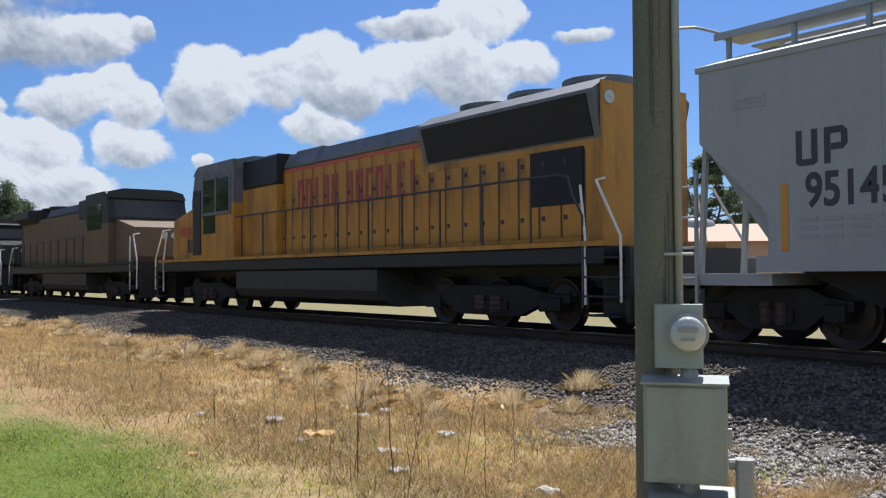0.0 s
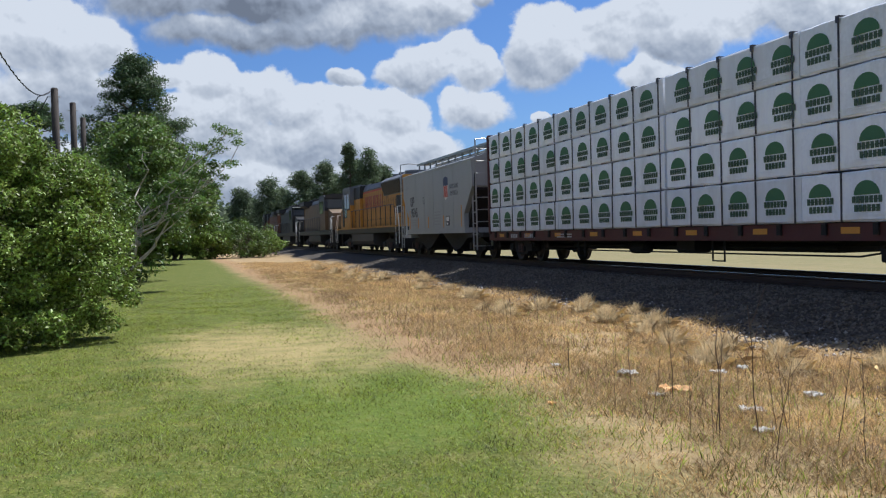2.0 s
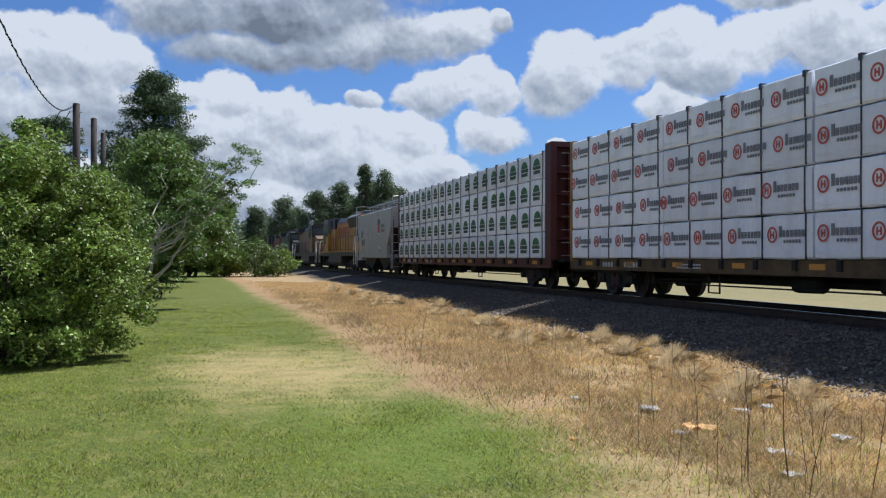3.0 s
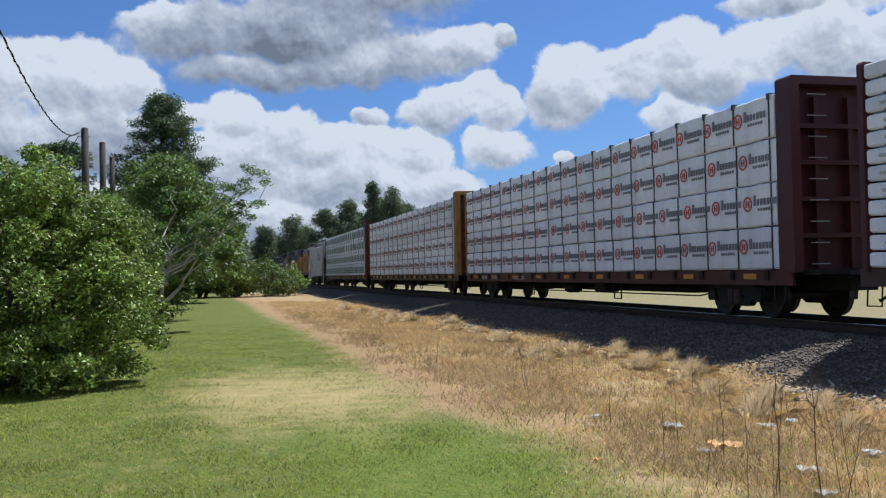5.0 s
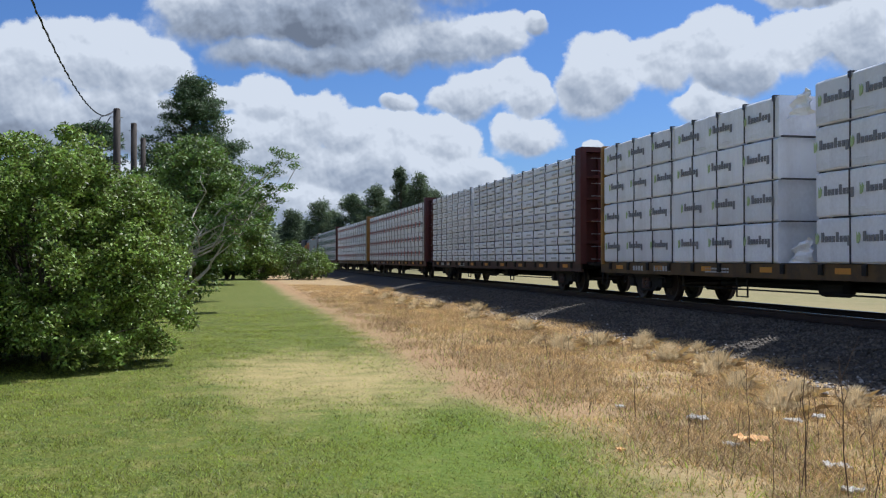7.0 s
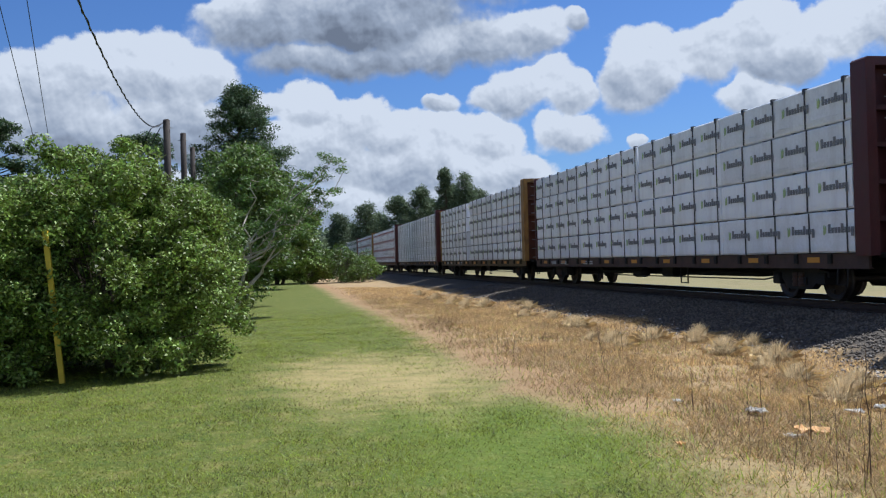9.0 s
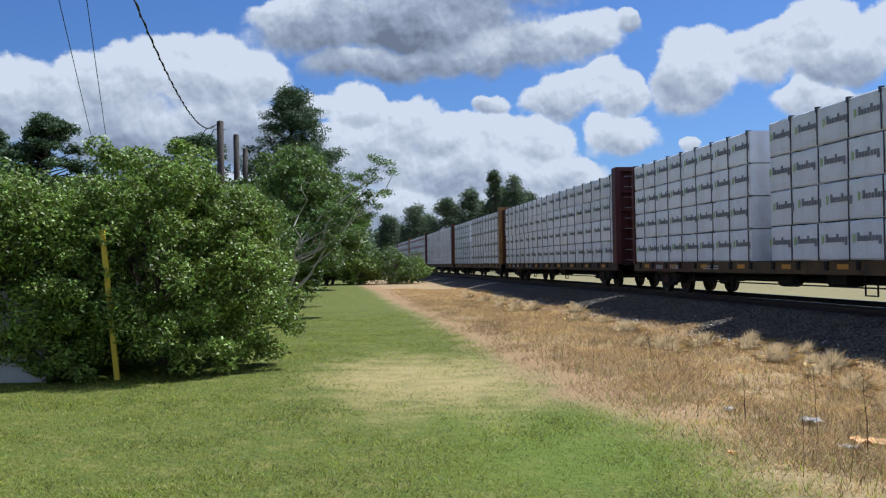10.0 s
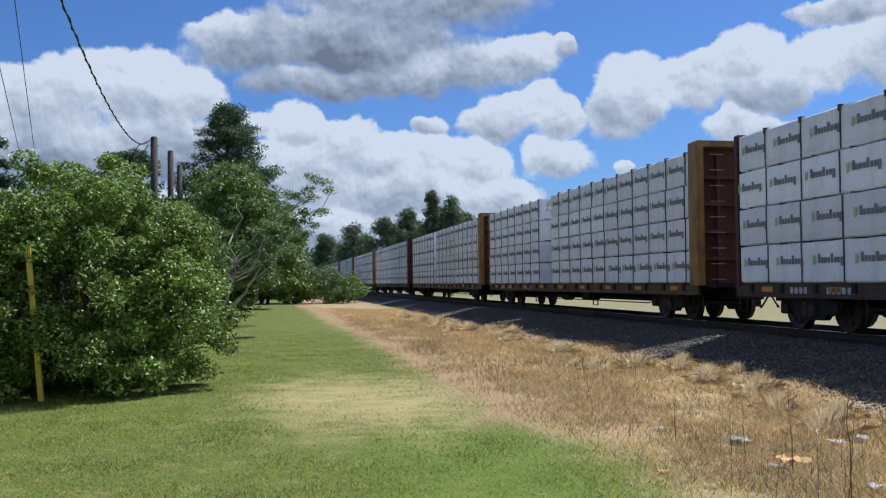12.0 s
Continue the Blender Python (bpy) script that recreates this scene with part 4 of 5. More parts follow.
    part("cab_roof", Mb().prism([(-1.52, 3.95), (-1.4, 4.2), (-.9, 4.32), (.9, 4.32), (1.4, 4.2), (1.52, 3.95)], "y", 3.95, 6.9), roofpaint, car)
    win = Mb().box(-1.52, -1.5, 4.25, 5.15, 2.8, 3.75).box(-1.52, -1.5, 5.25, 6.1, 2.2, 3.75).box(1.5, 1.52, 4.25, 6.1, 2.8, 3.75)
    part("side_window", win, M_GLASS, car)
    part("window_frame", Mb().box(-1.53, -1.5, 4.15, 4.25, 2.7, 3.85).box(-1.53, -1.5, 5.15, 5.25, 2.7, 3.85).box(-1.53, -1.5, 6.1, 6.2, 2.7, 3.85).box(-1.56, -1.5, 4.2, 6.2, 2.72, 2.8), roofpaint, car)
    part("cab_door", Mb().box(-1.53, -1.5, 6.3, 6.9, 1.6, 3.5), M_ENGBLK if prints else paint, car)
    shield = Mb().prism([(7.02, 3.22), (6.80, 3.95), (6.74, 3.93), (6.96, 3.2)], "x", -1.25, 1.25)
    part("windshield", shield, M_GLASS, car)
    if white_front:
        part("windshield_visor", Mb().box(-1.45, 1.45, 6.85, 7.15, 3.98, 4.05), M_WHITEP, car, "pale sun visor and trim")
        part("trim", Mb().box(-1.54, -1.46, 6.6, 6.7, 3.2, 4.0), M_WHITEP, car)
    # nose
    nose = Mb().prism([(7.0, 1.5), (9.2, 1.5), (9.3, 1.7), (9.2, 2.75), (7.0, 3.15)], "x", -1.25, 1.25)
    part("nose", nose, nosepaint, car)
    part("nose_vents", Mb().box(-1.27, -1.25, 7.6, 7.75, 1.7, 2.1).box(-1.27, -1.25, 7.85, 8.0, 1.7, 2.1), M_STRAP, car)
    part("headlight", Mb().lathe([(.12, 9.18), (.12, 9.3), (.02, 9.3)], "y", 12, (-.18, 0, 2.45)).lathe([(.12, 9.18), (.12, 9.3), (.02, 9.3)], "y", 12, (.18, 0, 2.45)), M_METER, car)
    part("rear_headlight", Mb().lathe([(.11, -9.5), (.11, -9.38), (.02, -9.5)], "y", 12, (-.9, 0, 3.85)), M_METER, car)
    for s in (-1, 1):
        rails = Mb()
        rails.tube([(s * 1.5, -9.45, .45), (s * 1.5, -9.45, 1.9), (s * 1.47, -9.2, 2.25), (s * 1.47, -9.1, 2.55), (s * 1.47, -8.9, 2.6), (s * 1.47, 3.9, 2.6)], .022)
        for k in range(10):
            y = -8.2 + k * 1.3
            rails.tube([(s * 1.47, y, 1.5), (s * 1.47, y, 2.6)], .022)
        part("side_handrail", rails, M_STRAP, car)
    for e in (-1, 1):
        for s in (-1, 1):
            ends = Mb()
            ends.tube([(s * 1.49, e * 10.25, .55), (s * 1.49, e * 10.25, 1.55), (s * 1.44, e * 9.7, 2.45), (s * 1.2, e * 9.65, 2.5)], .024)
            ends.tube([(s * 1.49, e * 9.5, .5), (s * 1.49, e * 9.5, 1.55), (s * 1.44, e * 9.35, 2.4)], .024)
            part("step_handrail", ends, M_WHITEP, car, "pale grab rails beside the steps")
    for e in (-1, 1):
        for s in (-1, 1):
            steps = Mb()
            for k in range(4):
                steps.box(min(s * 1.1, s * 1.52), max(s * 1.1, s * 1.52), min(e * 9.5, e * 10.25), max(e * 9.5, e * 10.25), .32 + k * .3, .35 + k * .3)
            steps.box(min(s * 1.05, s * 1.1), max(s * 1.05, s * 1.1), min(e * 9.5, e * 10.3), max(e * 9.5, e * 10.3), .3, 1.4)
            part("corner_steps", steps, M_ENGBLK, car)
        part("end_beam", Mb().box(-1.4, 1.4, min(e * 10.25, e * 10.35), max(e * 10.25, e * 10.35), .25, 1.4), M_ENGBLK, car)
    if prints:
        st = Mb()
        flat(st, -4.3, 1.8, 3.62, 3.70, -1.023)
        part("red_stripe", st, M_RED, car)
        for k in range(12):      # the railway's name, as letter-sized shapes
            y, z0, z1 = 1.1 - k * .43 - (.25 if k > 4 else 0), 2.62, 3.38
            letter = Mb()
            if k in (2, 9, 11):
                letter.box(-1.03, -1.02, y - .2, y - .08, z0, z1)
            elif k in (7, 10):
                letter.prism([(y, z0), (y, z1), (y - .3, z1), (y - .3, z1 - .14), (y - .12, z1 - .14), (y - .12, z0 + .14), (y - .3, z0 + .14), (y - .3, z0)], "x", -1.03, -1.02)
            else:
                letter.prism([(y, z0), (y, z1), (y - .31, z1), (y - .31, z0), (y - .2, z0), (y - .2, z1 - .16), (y - .11, z1 - .16), (y - .11, z0)], "x", -1.03, -1.02)
            part("painted_letter", letter, M_FADERED, car, "faded red letter shape")
        num = Mb()
        for k in range(4):
            flat(num, 8.6 - k * .25 - .15, 8.6 - k * .25, 2.2, 2.5, -1.26)
        part("number_bars", num, M_RED, car)
    truck(car, 6.6, (-1.7, 0, 1.7)), truck(car, -6.6, (-1.7, 0, 1.7))
    car_ends(car, 10.35)


loco("yellow diesel locomotive with a grey roof and red lettering", 18.6, 0, M_ARMOUR, M_ROOF, M_ARMOUR)
loco("faded dusty yellow diesel locomotive running cab-first to the rear", 41.0, 180, M_OLDYEL, M_ENGBLK, M_OLDYEL, flared=False, prints=False)
loco("black diesel locomotive with white window trim", 63.6, 180, M_ENGBLK, M_ENGBLK, M_ENGBLK, flared=False, prints=False, white_front=True)
loco("faded rust-orange leading diesel locomotive", 86.2, 0, M_RUSTY, M_ENGBLK, M_RUSTY, flared=False, prints=False, white_front=True)


# ---- plants ----
def leaf_mesh(name, pos, size, material, droop=.0, narrow=.5, seed=1, up=.35):
    """Many small folded leaves at the given places. size: array or number."""
    g = np.random.default_rng(seed)
    n = len(pos)
    size = np.broadcast_to(np.asarray(size, float), (n,))[:, None] * g.uniform(.7, 1.3, (n, 1))
    nrm = g.normal(0, 1, (n, 3))
    nrm[:, 2] = np.abs(nrm[:, 2]) + up
    nrm /= np.linalg.norm(nrm, axis=1, keepdims=True)
    a = np.cross(nrm, g.normal(0, 1, (n, 3)))
    a /= np.linalg.norm(a, axis=1, keepdims=True)
    a[:, 2] -= droop
    b = np.cross(nrm, a)
    v = np.empty((n, 4, 3))
    v[:, 0] = pos - a * size
    v[:, 1] = pos + b * size * narrow + nrm * size * .18
    v[:, 2] = pos + a * size
    v[:, 3] = pos - b * size * narrow + nrm * size * .18
    return raw_mesh(name, v.reshape(-1, 3), n, 4, material)


def raw_mesh(name, v, n, k, material):
    me = bpy.data.meshes.new(name)
    me.vertices.add(n * k)
    me.vertices.foreach_set("co", np.ascontiguousarray(v, dtype=np.float32).ravel())
    me.loops.add(n * k)
    me.loops.foreach_set("vertex_index", np.arange(n * k, dtype=np.int32))
    me.polygons.add(n)
    me.polygons.foreach_set("loop_start", np.arange(0, n * k, k, dtype=np.int32))
    me.polygons.foreach_set("loop_total", np.full(n, k, dtype=np.int32))
    me.update(calc_edges=True)
    me.materials.append(material)
    return me


def clumps(centres, radii, per, seed, hollow=.45):
    """Points in soft clumps; fewer in each clump's heart than near its skin."""
    g = np.random.default_rng(seed)
    out = []
    for c, r in zip(centres, radii):
        d = g.normal(0, 1, (per, 3))
        d /= np.linalg.norm(d, axis=1, keepdims=True)
        out.append(np.asarray(c) + d * (g.uniform(hollow, 1.0, (per, 1)) ** .6) * np.asarray(r) * g.uniform(.75, 1.12, (per, 1)))
    return np.concatenate(out)


def limb(mb, a, b, r0, r1, rnd, bend=.12, n=5):
    a, b = Vector(a), Vector(b)
    ln = (b - a).length
    pts = [a.lerp(b, k / n) + Vector((rnd.uniform(-1, 1), rnd.uniform(-1, 1), rnd.uniform(-.5, .8))) * ln * bend * math.sin(math.pi * k / n) * .6 for k in range(n + 1)]
    mb.tube(pts, r0, 6, r1)
    return pts


def broadleaf(name, label, category, x, y, height, radius, seed, leaf=.05, clump=.42, count=230, per=170, material=None, low=.12, bark=None, lean=(0, 0), stems=5, group="", squash=1.0, narrow=.5, skirt=0.0, rough=.24):
    """A shrub or tree: stems that fork towards clumps of leaves in an uneven crown."""
    rnd = random.Random(seed)
    z0 = ground_z(x, y)
    ob = thing(name, label, category, group, at=pose(x, y, z0))
    crown_mid, half = height * (.5 + low / 2), height * (1 - low) / 2
    cs, rs_ = [], []
    while len(cs) < count:
        d = Vector((rnd.gauss(0, 1), rnd.gauss(0, 1), rnd.gauss(0, 1))).normalized()
        k = rnd.uniform(.45, 1.0) ** .55
        out = 1 + rough * nz((d.x * 1.7 + seed, d.y * 1.7, d.z * 1.7)) + .12 * nz((d.x * 4, d.y * 4 + seed, d.z * 4))
        out = min(out, 1.17 if d.z < .6 else 1.06)
        p = Vector((d.x * radius * out * k, d.y * radius * squash * out * k, crown_mid + d.z * half * out * k - 0))
        wide = 1 + skirt * max(0, -d.z)
        p.x, p.y = p.x * wide, p.y * wide
        p.x, p.y = p.x + lean[0] * p.z / height, p.y + lean[1] * p.z / height
        if p.z < .12:
            continue
        cs.append(p)
        s = clump * rnd.uniform(.6, 1.3)
        rs_.append((s, s, s * rnd.uniform(.55, .9)))
    wood = Mb()
    for k in range(stems):
        a = (rnd.uniform(-.12, .12) * radius, rnd.uniform(-.12, .12) * radius, -.15)
        top = (rnd.uniform(-.45, .45) * radius + lean[0] * .6, rnd.uniform(-.45, .45) * radius + lean[1] * .6, height * rnd.uniform(.55, .8))
        pts = limb(wood, a, top, .035 * height / stems ** .5, .012 * height / stems ** .5, rnd)
        for c in rnd.sample(cs, min(6, len(cs))):
            limb(wood, pts[rnd.randint(1, 4)], c, .012 * height / stems ** .5, .004, rnd, n=4)
    part("trunk", wood, bark or M_BARK, ob)
    pos = clumps(cs, rs_, per, seed)
    pos = pos[pos[:, 2] > .03]
    part("crown", leaf_mesh("crown", pos, leaf, material or M_LEAF, seed=seed, narrow=narrow), None, ob)
    return ob


def pine(label, x, y, height, radius, seed, material=None, leaf=.16, start=.35, tiers=22, per=150, group="pines", pad=1.0, flatness=(.4, .7)):
    """A tall pine: bare lower trunk, irregular tiers of flat needle pads."""
    rnd = random.Random(seed)
    ob = thing("pine_tree", label, "tree", group, at=pose(x, y, ground_z(x, y) - .1))
    wood = Mb()
    trunk = limb(wood, (0, 0, 0), (rnd.uniform(-.3, .3), rnd.uniform(-.3, .3), height * .96), height * .016, height * .003, rnd, bend=.02, n=8)
    cs, rr = [], []
    for k in range(tiers):
        s = start + (1 - start) * (k + rnd.uniform(-.3, .3)) / tiers
        u = min(1, max(0, (s - start) / (1 - start)))
        reach = radius * math.sqrt(max(.05, 1 - u ** 2.6)) * (.72 + .28 * math.sin(math.pi * min(1, u * 1.3))) * rnd.uniform(.6, 1.12)
        for j in range(rnd.randint(3, 5)):
            an = rnd.uniform(0, 2 * math.pi)
            end = Vector((math.cos(an) * reach, math.sin(an) * reach, height * s + rnd.uniform(0, .05) * height))
            limb(wood, (0, 0, height * (s - .03)), end, height * .004, .02, rnd, n=4)
            for q in (1.0, .62):
                cs.append(end * 1.0 if q == 1 else Vector((end.x * q, end.y * q, end.z + rnd.uniform(-.01, .02) * height)))
                w = radius * pad * rnd.uniform(.17, .29)
                rr.append((w, w, w * rnd.uniform(*flatness)))
    cs.append(Vector((0, 0, height * .97)))
    rr.append((radius * .25, radius * .25, radius * .25))
    part("trunk", wood, M_BARK, ob)
    part("crown", leaf_mesh("crown", clumps(cs, rr, per, seed, .2), leaf, material or M_NEEDLE, seed=seed, narrow=.28), None, ob)
    return ob


broadleaf("privet_bush", "large glossy green privet bush beside the lawn", "bush", -2.8, 16.0, 3.7, 1.95, 11, leaf=.036, clump=.27, count=600, per=240, stems=9, low=-.06, skirt=.45, lean=(-.5, 0), rough=.38)
broadleaf("privet_bush", "green privet bush over a white shed", "bush", -5.4, 14.5, 2.95, 1.7, 12, leaf=.036, clump=.36, count=220, per=190, stems=7, low=.44, rough=.4)
broadleaf("privet_bush", "low dark green privet bush at the shed's corner", "bush", -4.25, 14.5, 2.1, 1.0, 14, leaf=.034, clump=.28, count=170, per=240, stems=5, low=-.05, rough=.4)
broadleaf("privet_bush", "green privet bush behind the white shed", "bush", -8.8, 18.5, 3.3, 2.2, 13, leaf=.045, clump=.45, count=170, per=150, stems=5, low=.0)
broadleaf("wild_cherry_tree", "leafy green young tree behind the bush", "tree", -2.7, 27.0, 3.7, 1.3, 21, leaf=.06, clump=.45, count=170, per=170, material=M_LEAF2, stems=3, low=.1, group="roadside trees", rough=.5)
broadleaf("wild_cherry_tree", "dense green tree at the lawn's edge", "tree", -1.9, 37.0, 6.2, 2.2, 22, leaf=.08, clump=.55, count=180, per=170, material=M_LEAF2, stems=3, low=.05, group="roadside trees", rough=.42)
broadleaf("wild_cherry_tree", "dark green tree at the lawn's edge", "tree", -2.2, 50.0, 7.9, 2.7, 23, leaf=.11, clump=.75, count=180, per=160, material=M_LEAF2, stems=3, low=.05, group="roadside trees", rough=.42)
broadleaf("wild_cherry_tree", "dark green tree near the lawn's end", "tree", -2.2, 62.0, 8.0, 3.6, 24, leaf=.13, clump=.9, count=180, per=150, material=M_LEAF2, stems=3, low=.03, group="roadside trees")
broadleaf("wild_cherry_tree", "green tree closing the lawn's end", "tree", -.6, 78.0, 7.6, 3.4, 25, leaf=.16, clump=1.0, count=170, per=140, material=M_LEAF2, stems=3, low=.0, group="roadside trees")
broadleaf("wild_cherry_tree", "green tree behind the bushes", "tree", -8.0, 45.0, 6.0, 3.0, 26, leaf=.12, clump=.8, count=150, per=120, material=M_LEAF2, stems=3, low=.0, group="roadside trees")
broadleaf("wild_cherry_tree", "green tree behind the shed", "tree", -13.5, 42.0, 6.0, 3.4, 27, leaf=.12, clump=.8, count=150, per=120, material=M_LEAF2, stems=3, low=.0, group="roadside trees")
broadleaf("shrub", "low green shrub at the lawn's end", "shrub", 1.9, 76.0, 2.3, 1.9, 31, leaf=.10, clump=.5, count=90, per=110, stems=6, low=.0, group="verge shrubs")
broadleaf("shrub", "low scrubby shrub with bare twigs beside the track", "shrub", 4.6, 77.0, 2.9, 2.2, 32, leaf=.09, clump=.5, count=80, per=90, stems=9, low=.0, group="verge shrubs", material=M_LEAF2)
broadleaf("shrub", "low green shrub beside the track", "shrub", 6.6, 80.0, 2.2, 1.7, 33, leaf=.10, clump=.5, count=70, per=90, stems=6, low=.0, group="verge shrubs")
pine("tall dark pine standing above the roadside trees", -2.9, 65.0, 13.7, 3.3, 41, start=.3, tiers=26, per=190, leaf=.12, pad=1.15)
pine("small dark pine with a rounded top", -8.7, 60.0, 9.9, 2.4, 42, tiers=7, per=110, start=.72, leaf=.13)
pine("dark pine behind the white shed", -17.0, 58.0, 10.4, 2.8, 43, tiers=14, per=150, start=.5)
pine("dark pine beside another pine", -21.0, 60.0, 10.0, 3.0, 44, tiers=14, per=150, start=.5)


def mimosa():
    """A leaning sapling with pale bare branches and feathery leaf sprays at their ends."""
    rnd = random.Random(77)
    x, y = -1.9, 30.0
    ob = thing("mimosa_sapling", "leaning sapling with pale branches and feathery green leaves", "tree", at=pose(x, y, ground_z(x, y) - .05))
    wood = Mb()
    ends = []
    for tip in ((3.85, 1.3, 4.8), (3.3, .8, 3.9), (3.4, .4, 5.0), (2.4, .6, 4.6), (1.9, .2, 3.4), (2.9, .9, 3.3), (.8, .3, 4.4), (2.2, -.3, 2.6), (1.2, .5, 3.0), (3.0, 1.0, 4.4)):
        a = (rnd.uniform(0, .6), rnd.uniform(-.1, .1), rnd.uniform(.6, 1.8))
        pts = limb(wood, a, tip, .038, .01, rnd, bend=.2, n=7)
        for k in (4, 5, 6, 7):
            e = pts[k] + Vector((rnd.uniform(-.3, .45), rnd.uniform(-.3, .3), rnd.uniform(-.12, .3)))
            limb(wood, pts[k], e, .012, .004, rnd, n=3)
            ends.append(e)
        ends.append(Vector(tip))
    limb(wood, (0, 0, 0), (.6, 0, 1.9), .08, .045, rnd)
    part("trunk", wood, M_PALEBARK, ob)
    cs = [e + Vector((rnd.uniform(-.12, .12), rnd.uniform(-.12, .12), rnd.uniform(-.05, .1))) for e in ends]
    part("crown", leaf_mesh("crown", clumps(cs, [(.3, .3, .16)] * len(cs), 110, 7, .1), .055, M_LEAF3, seed=8, up=.6, narrow=.35), None, ob)


mimosa()
far = [(7, 232, 10, 5), (14, 236, 12.5, 6), (20, 228, 15, 6.5), (27, 224, 16.5, 6.5), (33, 226, 19, 6), (38.5, 221, 22.9, 4.6), (43, 219, 21, 6), (48, 225, 18, 7), (55, 232, 15, 7), (1, 210, 11, 6), (-6, 190, 11, 6)]
for i, (fx, fy, fh, fr) in enumerate(far):
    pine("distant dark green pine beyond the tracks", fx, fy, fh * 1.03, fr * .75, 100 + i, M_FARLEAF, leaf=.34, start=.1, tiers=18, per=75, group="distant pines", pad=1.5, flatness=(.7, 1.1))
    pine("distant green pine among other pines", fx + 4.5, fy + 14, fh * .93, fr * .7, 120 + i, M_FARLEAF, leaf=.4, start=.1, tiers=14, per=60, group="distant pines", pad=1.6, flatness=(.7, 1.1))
pine("dark pine behind a low building", 62.0, 47.0, 11.5, 3.2, 140, M_FARLEAF, leaf=.3, start=.2, tiers=13, per=70, group="distant pines")
pine("dark pine beyond the low building", 74.0, 50.0, 10.0, 4.0, 141, M_FARLEAF, leaf=.35, start=.15, tiers=13, per=70, group="distant pines")


def far_woods():
    """The continuous woods round the horizon."""
    rnd = random.Random(3)
    cs, rr = [], []
    for k in range(520):
        an = radians(-75 + k * .31 + rnd.uniform(-.2, .2))
        d = rnd.uniform(255, 300) if an > radians(2) else rnd.uniform(100, 135)
        s = 1.0 if d > 200 else .55
        for j in range(2):
            cs.append((math.sin(an) * d, math.cos(an) * d, rnd.uniform(1.0, 9.5) * s))
            rr.append((4.2 * s, 4.2 * s, 3.4 * s))
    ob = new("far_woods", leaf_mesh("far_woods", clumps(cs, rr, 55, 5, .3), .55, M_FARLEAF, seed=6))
    tagged(ob, "dark green woods along the horizon", "woods", kind="stuff")


far_woods()


def view_points(n, x0, x1, y0, y1, seed, power=1.6):
    """Scattered places on a stretch of ground, denser at its near end."""
    g = np.random.default_rng(seed)
    y = y0 + (y1 - y0) * g.uniform(0, 1, n) ** power
    return np.stack([g.uniform(x0, x1, n), y], 1), g


def blades(name, label, category, pts, g, h, w, material, lean=.35):
    n = len(pts)
    z = np.array([ground_z(a, b) for a, b in pts])
    hh = h * g.uniform(.45, 1.25, n) if np.isscalar(h) else h * g.uniform(.5, 1.2, n)
    an = g.uniform(0, 2 * np.pi, n)
    sx, sy = np.cos(an) * w, np.sin(an) * w
    la, lb = g.normal(0, lean, n) * hh, g.normal(0, lean, n) * hh
    v = np.empty((n, 3, 3))
    v[:, 0] = np.stack([pts[:, 0] - sx, pts[:, 1] - sy, z - .01], 1)
    v[:, 1] = np.stack([pts[:, 0] + sx, pts[:, 1] + sy, z - .01], 1)
    v[:, 2] = np.stack([pts[:, 0] + la, pts[:, 1] + lb, z + hh], 1)
    tagged(new(name, raw_mesh(name, v.reshape(-1, 3), n, 3, material)), label, category, kind="stuff")


def lawn():
    pts, g = view_points(720000, -11, 4.2, 4.0, 34, 51, 1.9)
    e = np.array([lawn_edge(y) for y in pts[:, 1]])
    patch = ((pts[:, 0] - 1.2) / 2.0) ** 2 + ((pts[:, 1] - 13.3) / 3.8) ** 2
    tuft = np.array([nz((a * .9, b * .9, 2)) + .6 * nz((a * 2.6, b * 2.6, 4)) for a, b in pts])
    keep = (pts[:, 0] < e + g.normal(0, .25, len(e))) & (g.uniform(0, 1, len(e)) < np.clip(.12 + .5 * patch, .1, 1)) & (g.uniform(-1.1, .9, len(e)) < tuft + .4)
    keep &= (np.abs(pts[:, 0]) < pts[:, 1] * .62 + 1.5) & (g.uniform(0, 1, len(e)) < (34 - pts[:, 1]) / 12)
    pts, tuft = pts[keep], tuft[keep]
    blades("lawn_grass", "mown green lawn with yellowed worn places", "grass", pts, g, (.022 + .018 * np.clip(tuft + .3, 0, 1)), .0034 + .0006 * np.clip(pts[:, 1] - 6, 0, 20) ** .5, M_BLADE, lean=1.25)


